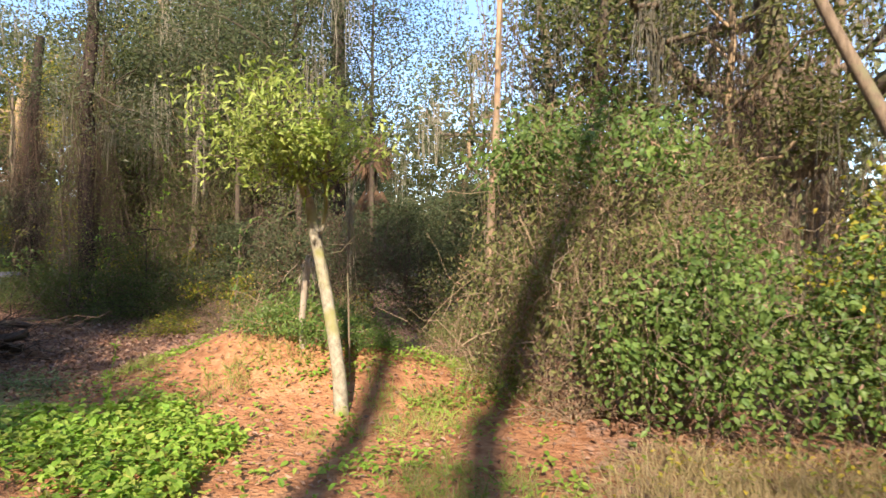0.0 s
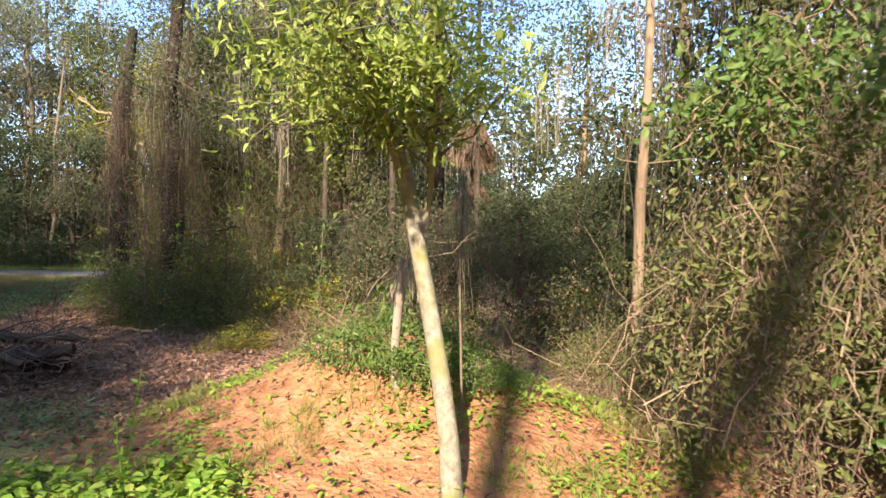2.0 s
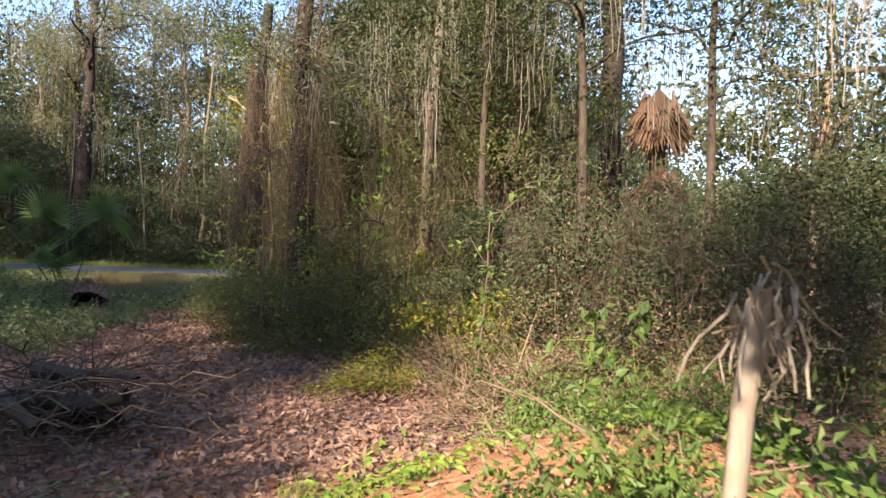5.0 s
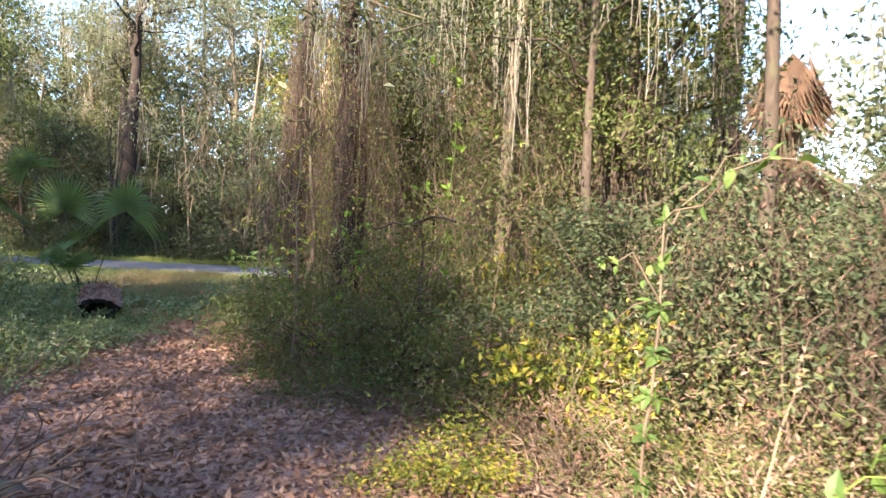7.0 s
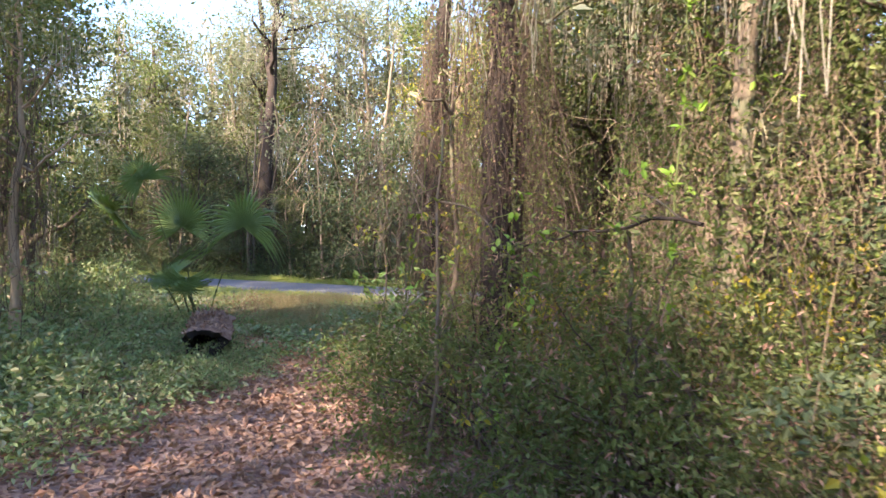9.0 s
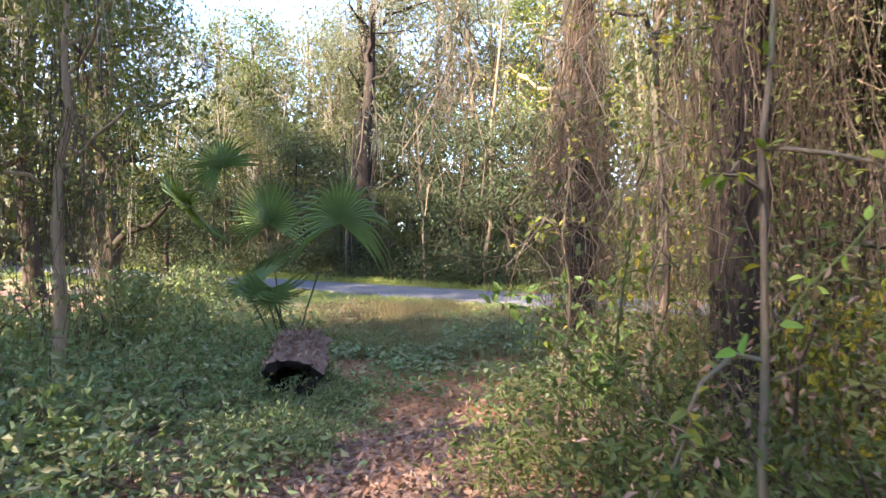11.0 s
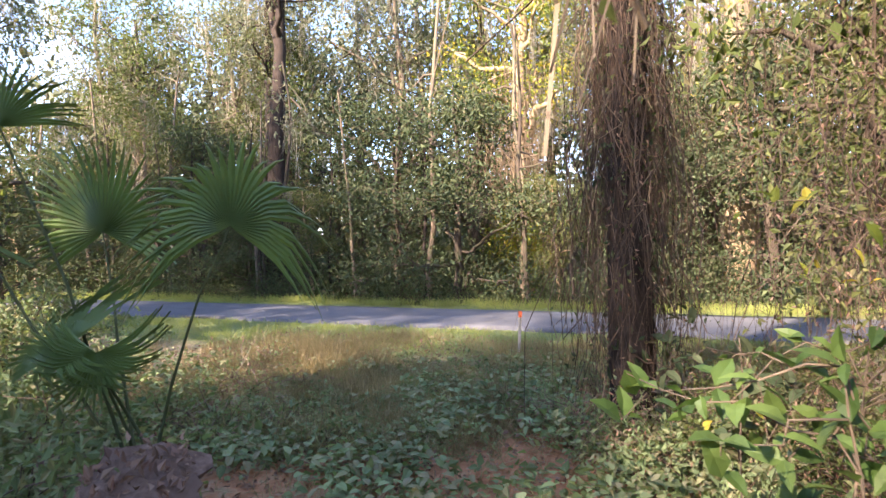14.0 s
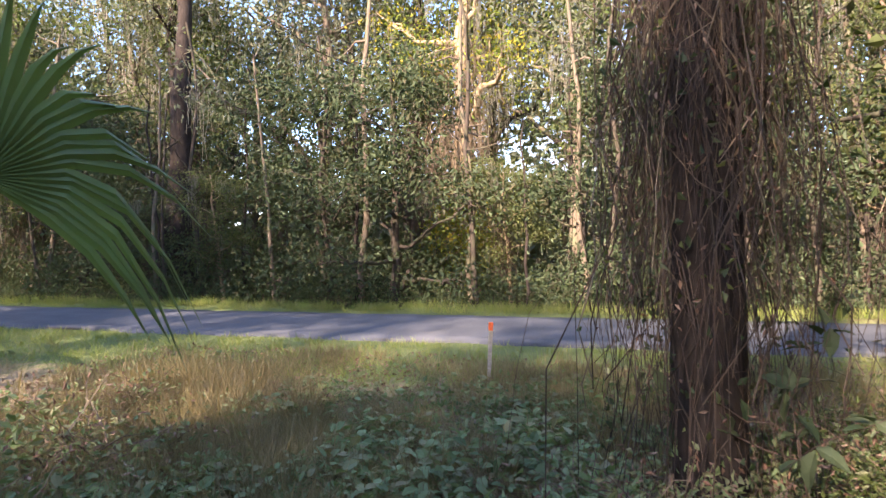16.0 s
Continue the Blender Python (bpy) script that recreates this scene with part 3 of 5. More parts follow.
def spread(made, spots):
    """Stands a plant and its copies at (x, y, scale, turn, tall)."""
    first = True
    for x, y, s, t, tall in spots[1:]:
        m = pose(x, y, float(ground_z(x, y)), 0, 0, t) @ Matrix.Diagonal((s, s, s * tall, 1))
        copy_thing(made, m)
    x, y, s, t, tall = spots[0]
    place(made, x, y, s, t, 0.0, tall)


# ---- the young tree in the clearing ----
def young_tree():
    rng = np.random.default_rng(21)
    gz = float(ground_z(-1.03, 6.02))
    e = thing("young_tree", "slender leaning young tree with pale mottled bark and bright narrow leaves", "tree", (-1.03, 6.02, gz))
    axis = np.array([[0.0, 0, -0.15], [-0.03, 0, 0.35], [-0.10, 0, 0.8], [-0.19, -0.01, 1.3], [-0.28, -0.03, 1.75], [-0.33, -0.06, 2.05], [-0.37, -0.25, 2.25], [-0.38, -0.6, 2.45], [-0.30, -1.0, 2.6]])
    part("trunk", mesh_of("trunk", *bark_tube(axis, [0.082, 0.068, 0.062, 0.057, 0.052, 0.05, 0.042, 0.03, 0.012], 14, 0.045, rng), True), M_BARK_PALE, e)
    tips, lines = [], []
    side = np.array([[-0.26, -0.02, 1.68], [-0.2, -0.05, 1.8], [-0.16, -0.08, 2.0], [-0.12, -0.3, 2.25], [0.0, -0.65, 2.5]])
    part("side_stem", mesh_of("side_stem", *tube(side, [0.024, 0.022, 0.02, 0.016, 0.006], 7), True), M_BARK_PALE, e)
    for k in range(30):
        src = side if k % 3 == 0 else axis
        f = rng.uniform(0.72, 1.0) if src is axis else rng.uniform(0.4, 1.0)
        a0 = np.array([np.interp(f, np.linspace(0, 1, len(src)), src[:, j]) for j in range(3)])
        az = rng.uniform(0, 2 * np.pi)
        ln = rng.uniform(0.3, 0.72)
        end = a0 + [math.cos(az) * ln, math.sin(az) * ln * 0.8 - 0.15, rng.uniform(-0.02, 0.55)]
        p = wiggle(a0, end, 7, 0.05, rng)
        lines = [tube(p, np.linspace(0.011, 0.003, 7), 5)]
        for q in range(5):
            g = p[rng.integers(2, 7)]
            t = g + rng.normal(size=3) * [0.17, 0.17, 0.13]
            lines.append(tube(np.array([g, (g + t) / 2 + [0, 0, 0.02], t]), [0.004, 0.003, 0.002], 3))
            tips.append(t)
        tips.append(p[-1])
        part("branch", mesh_of("branch", *joined(lines), True), M_BARK, e)
    tips = np.array(tips)
    tips[:, 2] = np.maximum(tips[:, 2], 2.22 + rng.uniform(-0.1, 0.3, len(tips)))
    n = 4200
    at = tips[rng.integers(len(tips), size=n)] + rng.normal(size=(n, 3)) * 0.08
    d = rng.normal(size=(n, 3)) + [0, -0.25, -0.15]
    v, f = leaf_geo_fine(at, d, rng.normal(size=(n, 3)) * 0.7 + [0, -0.4, 0.8], rng.uniform(0.04, 0.09, n), 0.32, 0.2, rng)
    part("crown", mesh_of("crown", v, f), M_LEAF_BRIGHT, e, kind="stuff")
    # leafless and leafy twigs low on the stem
    for k in range(4):
        a0 = np.array([-0.15 + rng.uniform(-0.05, 0.05), 0, rng.uniform(1.55, 1.95)])
        part("twig", mesh_of("twig", *tube(wiggle(a0, a0 + [rng.uniform(0.1, 0.55), rng.uniform(-0.1, 0.3), rng.uniform(-0.1, 0.35)], 5, 0.03, rng), np.linspace(0.004, 0.0015, 5), 4)), M_BARK, e)
    return e


young_tree()

# dead broken stub and moss-hung stick behind it
def stub():
    rng = np.random.default_rng(5)
    x, y = -1.66, 6.95
    gz = float(ground_z(x, y))
    e = thing("dead_stub", "dead broken stub of a small tree with shredded bark on top", "stump", (x, y, gz))
    ax = np.array([[0.02, 0, -0.1], [0.0, 0, 0.32], [0.02, 0, 0.62], [0.05, 0.0, 0.84], [0.06, 0, 0.98]])
    part("trunk", mesh_of("trunk", *bark_tube(ax, [0.042, 0.036, 0.036, 0.04, 0.025], 10, 0.1, rng), True), M_WOOD, e)
    tops = np.array([0.05, 0, 0.98]) + rng.normal(size=(30, 3)) * [0.05, 0.05, 0.05]
    part("shredded_bark", mesh_of("shredded_bark", *strands_geo(tops, rng.uniform(0.1, 0.35, 30), 0.006, rng, 0.02, 4, 3, 0.06)), M_WOOD, e, kind="stuff")


stub()


def moss_stick():
    rng = np.random.default_rng(6)
    x, y = -1.07, 6.58
    gz = float(ground_z(x, y))
    e = thing("moss_hung_branch", "thin dead branch hung with grey moss and lichen", "branch", (x, y, gz))
    ax = np.array([[0.02, 0, -0.1], [0.0, 0, 0.6], [-0.02, 0, 1.2], [0.0, 0.0, 1.9], [0.08, 0.1, 2.3], [0.12, 0.2, 2.6]])
    part("branch", mesh_of("branch", *tube(ax, [0.011, 0.010, 0.009, 0.008, 0.007, 0.004], 6), True), M_BARK, e)
    tops = np.array([0.0, 0, 1.85]) + rng.normal(size=(46, 3)) * [0.024, 0.024, 0.2]
    part("moss", mesh_of("moss", *strands_geo(tops, rng.uniform(0.15, 0.6, 46), 0.003, rng, 0.012, 4, 3, 0.03)), M_MOSS, e, kind="stuff")


moss_stick()

# ---- thickets beside the path ----
spread(shrub("shrub", "dense dull green shrub with small leaves and brown stems", M_LEAF_MID, 1.25, 1.75, 9000, 0.05, 0.45, 31, 70, 34, twigs=40, dry=0.06, spread=0.15),
       [(-7.75, 12.9, 1.05, 0, 1.0), (-6.3, 12.75, 1.0, 110, 1.08), (-5.6, 13.6, 1.1, 200, 1.1), (-8.9, 13.9, 0.8, 70, 0.9), (-10.75, 17.5, 0.7, 33, 0.9), (-11.3, 18.5, 0.6, 250, 0.8), (-4.6, 11.9, 0.72, 300, 0.8), (0.6, 10.8, 0.9, 220, 1.2)])
spread(shrub("shrub", "loose olive-green shrub tangled with dry twigs", M_LEAF_OLIVE, 1.1, 1.7, 6500, 0.055, 0.45, 32, 60, 40, M_VINE, twigs=90, dry=0.25, spread=0.2),
       [(-5.1, 12.3, 0.85, 0, 0.9), (-3.2, 10.5, 0.8, 120, 0.8), (-6.9, 13.8, 1.1, 210, 1.2), (-1.9, 9.9, 0.65, 80, 0.9), (0.2, 9.2, 0.75, 20, 0.9), (2.3, 7.8, 0.95, 260, 1.1), (-8.2, 16.8, 1.2, 140, 1.1), (-9.3, 15.6, 0.8, 60, 0.9)])
spread(shrub("shrub", "sunlit yellow-green leafy bush among dry brush", M_LEAF_YELLOW, 0.8, 1.15, 2600, 0.075, 0.55, 33, 40, 24, M_VINE, twigs=50, dry=0.12, spread=0.2),
       [(-4.25, 12.0, 1.0, 0, 1.0), (-4.9, 10.6, 0.6, 100, 0.6), (-8.3, 15.3, 0.9, 40, 1.5), (-3.0, 13.2, 1.0, 200, 1.2), (-5.9, 15.2, 1.0, 20, 1.6), (-2.4, 12.3, 0.9, 90, 1.0)])
spread(shrub("low_bush", "low green leafy bush at the clearing's edge", M_LEAF_VINE, 0.62, 0.5, 1900, 0.06, 0.42, 34, 30, 14, M_VINE, twigs=20, spread=0.22),
       [(-1.9, 7.15, 0.8, 0, 1.2), (-1.4, 7.1, 0.65, 130, 1.2), (-0.95, 7.3, 0.5, 60, 1.3), (-2.3, 8.2, 0.6, 230, 1.2), (-1.5, 8.6, 0.8, 20, 1.5)])
spread(shrub("brush_heap", "heap of dry straw-coloured twigs and dead stalks", M_DEAD, 0.65, 0.75, 700, 0.05, 0.35, 35, 40, 60, M_VINE, twigs=160, spread=0.22, category="brush", group="dry brush"),
       [(-3.2, 9.75, 1.0, 0, 0.8), (0.0, 8.45, 0.55, 90, 0.8), (0.75, 7.4, 0.5, 200, 0.9), (-4.2, 11.1, 0.9, 300, 0.9), (-4.6, 11.6, 0.7, 30, 0.9), (-6.6, 11.9, 0.45, 100, 0.6), (1.2, 6.0, 0.7, 150, 1.2), (-2.9, 11.5, 0.9, 60, 1.3), (-3.7, 12.6, 1.0, 20, 1.3)])

VM = vine_mass
VM("vine_thicket", "tall thicket of tan dry vines topped with green creeper leaves", (1.35, 6.3, float(ground_z(1.35, 6.3))), 1.15, 0.85, 3.2, 420, 10500, M_LEAF_OLIVE, 41, dead=0.08, core=(0.07, (0.5, 0.2, 3.0), M_BARK), size=0.058)
VM("creeper_cap", "green creeper spilling over the top of dry vines", (1.4, 6.2, float(ground_z(1.35, 6.3))), 1.05, 0.8, 3.3, 90, 3400, M_LEAF_VINE, 56, low=2.1, dead=0.05, size=0.062)
VM("vine_thicket", "wall of tangled tan vines and small leaves", (2.6, 8.2, float(ground_z(2.6, 8.2))), 1.6, 1.0, 4.4, 380, 9000, M_LEAF_OLIVE, 42, dead=0.25, size=0.055)
VM("vine_mound", "dense mound of green creeper with a few yellow leaves", (3.0, 5.5, float(ground_z(3.0, 5.5))), 1.7, 1.05, 2.2, 280, 14500, M_LEAF_VINE, 43, size=0.065, dead=0.05, vine_m=M_VINE_DARK)
VM("vine_mound", "mound of yellowing broad-leaved creeper", (4.4, 5.5, float(ground_z(4.4, 5.5))), 1.2, 1.1, 2.8, 170, 7000, M_LEAF_YELLOW, 44, size=0.07, dead=0.08)
VM("vine_clad_trunk", "dark trunk hung with brown vines and small leaves", (-8.65, 14.6, -0.15), 0.6, 0.5, 7.5, 300, 4200, M_LEAF_OLIVE, 46, vine_m=M_VINE_DARK, low=0.2, dead=0.12, kink=0.1, full=0.55, core=(0.19, (-0.1, 0.3, 8.0), M_BARK_BLACK), size=0.05)
VM("vine_curtain", "curtain of dry vines with scattered green leaves", (-6.3, 14.9, -0.15), 1.2, 0.9, 5.4, 200, 6500, M_LEAF_MID, 47, low=0.3, dead=0.1, kink=0.12, core=(0.14, (0.2, 0.2, 6.0), M_BARK), size=0.05)
VM("vine_curtain", "curtain of brown vines with small olive leaves", (-9.6, 16.6, -0.15), 1.1, 0.8, 5.0, 230, 5200, M_LEAF_OLIVE, 48, low=0.2, dead=0.2, kink=0.12, size=0.05, vine_m=M_VINE_DARK)
VM("vine_curtain", "tangle of thin vines draped over shrubs", (-3.4, 14.2, -0.15), 1.3, 1.0, 2.3, 260, 5000, M_LEAF_OLIVE, 49, low=0.1, dead=0.4, size=0.055)
VM("vine_curtain", "dark tangle of thin vines draped over shrubs", (-2.6, 11.9, -0.15), 1.2, 0.8, 2.9, 240, 9000, M_LEAF_DARK, 50, low=0.2, dead=0.1, vine_m=M_VINE_DARK, size=0.055)
VM("vine_curtain", "dark brown heap of vines over fallen brush", (-1.6, 11.2, -0.15), 1.3, 0.8, 2.4, 300, 3600, M_LEAF_DARK, 60, low=0.05, dead=0.1, vine_m=M_VINE_DARK, size=0.05)
VM("vine_clad_trunk", "thick trunk wrapped in a shaggy sleeve of brown vines", (-12.22, 17.7, -0.2), 0.36, 0.34, 7.5, 520, 1900, M_LEAF_DARK, 51, vine_m=M_VINE_DARK, low=0.0, dead=0.3, full=0.5, kink=0.09, core=(0.2, (0.1, 0.2, 7.5), M_BARK_BLACK), size=0.06)
VM("dead_vine_skirt", "loose skirt of tan dead vines about a trunk", (-12.3, 17.6, -0.2), 0.45, 0.38, 5.5, 90, 300, M_LEAF_OLIVE, 59, low=0.3, dead=0.6, full=0.4, kink=0.1, size=0.05)
VM("vine_curtain", "thin brown vines and leaves hanging beside the trunk", (-11.0, 18.0, -0.2), 0.8, 0.6, 5.5, 100, 1100, M_LEAF_DARK, 54, vine_m=M_VINE_DARK, low=0.4, dead=0.15, size=0.06)
VM("vine_mound", "sunlit heap of yellow-green creeper at the foot of a tree", (-20.3, 28.2, -0.1), 1.0, 0.9, 3.4, 120, 3000, M_LEAF_YELLOW, 55, dead=0.1, size=0.1)
VM("hanging_root", "pale tuft of dead vine hanging in the air", (-10.05, 13.05, -0.2), 0.16, 0.14, 4.3, 34, 20, M_LEAF_OLIVE, 52, low=1.85, dead=0.2, size=0.045, full=0.6)
VM("hanging_vine", "loose loops of pale vine with a few leaves", (-8.6, 12.75, -0.2), 0.3, 0.22, 3.6, 60, 220, M_LEAF_OLIVE, 53, low=1.2, dead=0.2, size=0.05)
VM("moss_column", "tall trunk draped in sunlit beige moss and dead vines", (-14.5, 30.0, -0.2), 1.25, 1.0, 14.0, 420, 1500, M_LEAF_YELLOW, 57, vine_m=M_MOSS, low=2.5, dead=0.2, full=0.5, kink=0.14, core=(0.4, (0.1, 0.2, 14.0), M_BARK_SHAG), size=0.12)


def bough():
    """A bare dead bough lying across the shrubs."""
    rng = np.random.default_rng(66)
    e = thing("dead_bough", "dark dead bough resting across the shrub tops", "branch", (-6.3, 13.1, 0.0))
    p = wiggle((-1.5, 0.45, 1.5), (0.35, -0.35, 1.62), 10, 0.035, rng)
    part("limb", mesh_of("limb", *bark_tube(p, np.linspace(0.007, 0.015, 10), 8, 0.08, rng), True), M_BARK_BLACK, e)
    for k in (3, 5, 7, 8):
        q = p[k] + rng.normal(size=3) * [0.25, 0.2, 0.3]
        part("twig", mesh_of("twig", *tube(wiggle(p[k], q, 5, 0.03, rng), np.linspace(0.009, 0.003, 5), 5), True), M_BARK_DARK, e)
    q = p[6]
    part("prop", mesh_of("prop", *tube(wiggle(q, (q[0] + 0.1, q[1] + 0.1, -0.3), 8, 0.04, rng), np.linspace(0.014, 0.022, 8), 6), True), M_BARK_DARK, e)


bough()

# ---- tall trees near the walk ----
t = tree("slim_tree", "slim tree with a dark high leafy crown", 9.5, 0.07, M_LEAF_DARK, M_BARK_DARK, 12000, 0.07, 65, 0.45, 2.3, 12, (-0.2, -0.3), group="tall trees", moss=20, wob=0.01, clump=0.42)
spread(t, [(-3.0, 12.4, 1, 0, 1), (-1.7, 12.8, 0.9, 40, 1), (-8.84, 15.0, 1.0, 120, 1), (-4.9, 13.9, 0.95, 220, 1)])
t = tree("tall_tree", "tall thin tree with sunlit tan-pink bark", 13, 0.075, M_LEAF_MID, M_BARK_PINK, 3000, 0.1, 61, 0.5, 2.0, 8, (-0.1, 0.4), group="tall trees", wob=0.008, vine=26, vine_mat=M_VINE)
spread(t, [(0.62, 9.6, 1, 0, 1)])
t = tree("live_oak", "massive brown live oak with spreading limbs, vines and hanging moss", 9, 0.5, M_LEAF_OLIVE, M_BARK, 6500, 0.075, 62, 0.22, 4.5, 10, (-0.6, 0.3), moss=150, vine=300, group="tall trees", up=0.45, vine_mat=M_VINE)
# the second and third are unseen, added to shade the walk
spread(t, [(5.6, 10.6, 1, 0, 1), (-13.5, 4.0, 1, 80, 1.0), (-10.5, -8.0, 1.15, 170, 1.1)])
t = tree("leaning_tree", "smooth pale trunk leaning steeply over the path edge", 7.5, 0.085, M_LEAF_MID, M_BARK, 1500, 0.1, 63, 0.75, 1.2, 5, (-3.3, 0.3), group="tall trees", wob=0.008)
spread(t, [(4.95, 5.0, 1, 0, 1)])

# ---- woods all round ----
WOODS = [
    tree("moss_tree", "tall grey tree with thin leaves and hanging moss", 12, 0.22, M_LEAF_GREY, M_BARK, 6800, 0.155, 71, 0.3, 3.2, 11, (0.5, 0.2), moss=56, vine=50, clump=0.5, width=0.42),
    tree("evergreen_tree", "dense dark evergreen tree leafy to the ground", 8, 0.16, M_LEAF_DARK, M_BARK_DARK, 7600, 0.155, 72, 0.08, 2.6, 15, (0.2, -0.2), clump=0.5, up=0.35),
    tree("oak", "green oak draped with brown vines", 11, 0.26, M_LEAF_MID, M_BARK_DARK, 7200, 0.14, 73, 0.25, 3.4, 11, (-0.5, 0.3), moss=22, vine=130, clump=0.5),
    tree("thin_tree", "thin tree with yellow-green sunlit leaves", 10, 0.12, M_LEAF_OLIVE, M_BARK_SHAG, 6600, 0.13, 74, 0.3, 2.4, 9, (0.6, 0.0), moss=20, vine=90, clump=0.5),
    tree("back_tree", "tall grey-green tree deep in the woods", 12, 0.24, M_LEAF_GREY, M_BARK_DARK, 3600, 0.21, 75, 0.3, 3.3, 10, (0.3, 0.2), moss=12, clump=0.6),
]
FOREST = [[], [], [], [], []]
rngf = np.random.default_rng(99)


def stand(kind, x, y, s=1.0, tall=1.0):
    FOREST[kind].append((float(x), float(y), s, float(rngf.uniform(0, 360)), tall))


def screened(x, y):
    """True where a tall tree would stand before the forked or the sunlit tree, as seen from the clearing."""
    for ex, ey, tx, ty in ((-9.0, 12.0, -28.6, 24.9), (-11.0, 13.5, -21.4, 30.0)):
        a = math.atan2(ty - ey, tx - ex) - math.atan2(y - ey, x - ex)
        if abs(a) < 0.085 and math.hypot(x - ex, y - ey) < math.hypot(tx - ex, ty - ey) + 1:
            return True
    return False


# across the road
for k in range(15):
    x = -40 + 2.6 * k
    off = ROAD_W + 2.4 + rngf.uniform(0, 1.2)
    px, py = ROAD_A + (x + 18) * ROAD_DIR + off * ROAD_N
    stand(1 if k % 3 else 3, px, py, *((0.5, 0.8) if screened(px, py) else (rngf.uniform(0.75, 1.0), 1.0)))
    px, py = ROAD_A + (x + 19) * ROAD_DIR + (off + 4) * ROAD_N
    if not screened(px, py):
        stand((0, 2, 1)[k % 3], px, py, rngf.uniform(0.9, 1.2), 1.1)
    px, py = ROAD_A + (x * 1.2 + 19) * ROAD_DIR + (off + 9) * ROAD_N
    stand(4, px, py, rngf.uniform(1.0, 1.35), 1.15)
# behind the thickets, north of the walk
for x, y, k, s, tall in ((2.9, 12.5, 2, 0.85, 1), (4.2, 9.2, 3, 0.8, 1), (-5.6, 17.2, 2, 0.8, 1), (-7.6, 18.2, 0, 0.9, 1), (2.6, 17.0, 0, 1.0, 1), (4.5, 14.5, 1, 1.0, 1.2), (0.4, 13.6, 1, 0.45, 0.9),
                         (7.5, 6.0, 2, 0.9, 1), (8.0, 14.0, 0, 1.1, 1), (-3.4, 24.5, 1, 0.6, 0.8), (0.5, 22.5, 1, 0.6, 0.8), (0.1, 18.5, 3, 0.85, 1.0), (6.0, 2.0, 1, 0.6, 1), (7.0, -3.0, 2, 1, 1),
                         (-6.6, 22.4, 2, 1.1, 1.1), (-6.8, 16.4, 0, 0.75, 1.0), (-4.9, 15.0, 2, 0.55, 1.1), (-9.0, 17.8, 2, 0.75, 1.0), (-4.6, 17.2, 1, 0.4, 0.8), (-2.7, 12.5, 1, 0.42, 0.62), (-0.9, 12.2, 1, 0.42, 0.85), (0.9, 11.9, 1, 0.45, 1.0), (-4.4, 13.0, 1, 0.40, 0.75),
                         (-9.5, 26.5, 1, 0.7, 0.9), (-6.0, 27.5, 1, 0.75, 0.9), (-2.6, 28.0, 1, 0.75, 0.85), (0.6, 28.0, 1, 0.75, 0.85), (3.8, 26.0, 1, 0.8, 1), (-1.0, 19.0, 1, 0.4, 0.9), (1.2, 17.5, 1, 0.45, 1), (-4.8, 20.0, 1, 0.4, 0.9), (-10.2, 18.6, 2, 0.7, 1.0)):
    stand(k, x, y, s, tall)
# south and west of the walk; those out of view are added as shade casters
for x, y, k, s, tall in ((-21.0, 13.8, 2, 0.75, 1), (-19.0, 10.0, 0, 1, 1), (-24.5, 16.0, 1, 0.6, 0.8), (-27.0, 12.0, 2, 1.1, 1), (-16.0, 5.0, 4, 0.9, 1), (-13.0, 2.4, 2, 0.85, 1.45), (-31.0, 16.0, 0, 1.1, 1.1), (-14.3, 11.5, 3, 0.62, 1),
                         (-23.0, 6.0, 4, 1, 1.1), (-34, 9, 4, 1.2, 1.2), (-29, 4, 4, 1.2, 1.2), (-7.8, -1.2, 2, 0.95, 1), (-6.5, 1.2, 2, 0.72, 1.15), (-6.4, -2.0, 1, 0.95, 1), (-13.6, -2.0, 4, 1.1, 1),
                         (-7.4, -4.5, 4, 1.0, 1), (-9.5, -3.0, 4, 1.1, 1.2), (-16, 1, 4, 1.2, 1.2), (-6.6, -10.0, 3, 1, 1), (3.5, -4.6, 1, 0.72, 1), (6.0, -10, 4, 1, 1), (-4.85, -1.0, 1, 0.75, 1.0), (-24.5, 11.5, 4, 1.1, 1.15), (-27.5, 13.5, 4, 1.1, 1.1)):
    stand(k, x, y, s, tall)
for made, spots in zip(WOODS, FOREST):
    spread(made, spots)

t = tree("forked_tree", "tall dark forked tree beyond the road", 15, 0.42, M_LEAF_GREY, M_BARK_BLACK, 4000, 0.14, 81, 0.68, 3.0, 9, (0.9, 0.3), moss=30, fork=(-1.6, 0.2), wob=0.012, group="tall trees", clump=0.7)
spread(t, [(-28.6, 24.9, 1, 0, 1), (-30.0, 26.5, 0.9, 150, 1)])
t = tree("sunlit_tree", "vine-hung pale trunk catching the sun across the road", 12, 0.46, M_LEAF_YELLOW, M_BARK_SHAG, 5000, 0.13, 82, 0.5, 3.0, 9, (0.2, 0.2), moss=60, vine=300, vine_mat=M_VINE, group="tall trees", clump=0.6)
spread(t, [(-21.4, 30.0, 1, 0, 1), (-9.9, 22.4, 1.0, 120, 0.9)])


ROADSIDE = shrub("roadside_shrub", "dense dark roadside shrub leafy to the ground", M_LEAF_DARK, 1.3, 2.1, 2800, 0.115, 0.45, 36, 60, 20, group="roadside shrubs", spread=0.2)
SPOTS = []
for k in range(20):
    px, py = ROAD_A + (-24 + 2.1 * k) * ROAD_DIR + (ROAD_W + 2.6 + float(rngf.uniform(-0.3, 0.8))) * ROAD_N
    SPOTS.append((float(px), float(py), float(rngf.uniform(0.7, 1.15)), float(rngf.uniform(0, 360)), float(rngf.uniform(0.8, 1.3))))
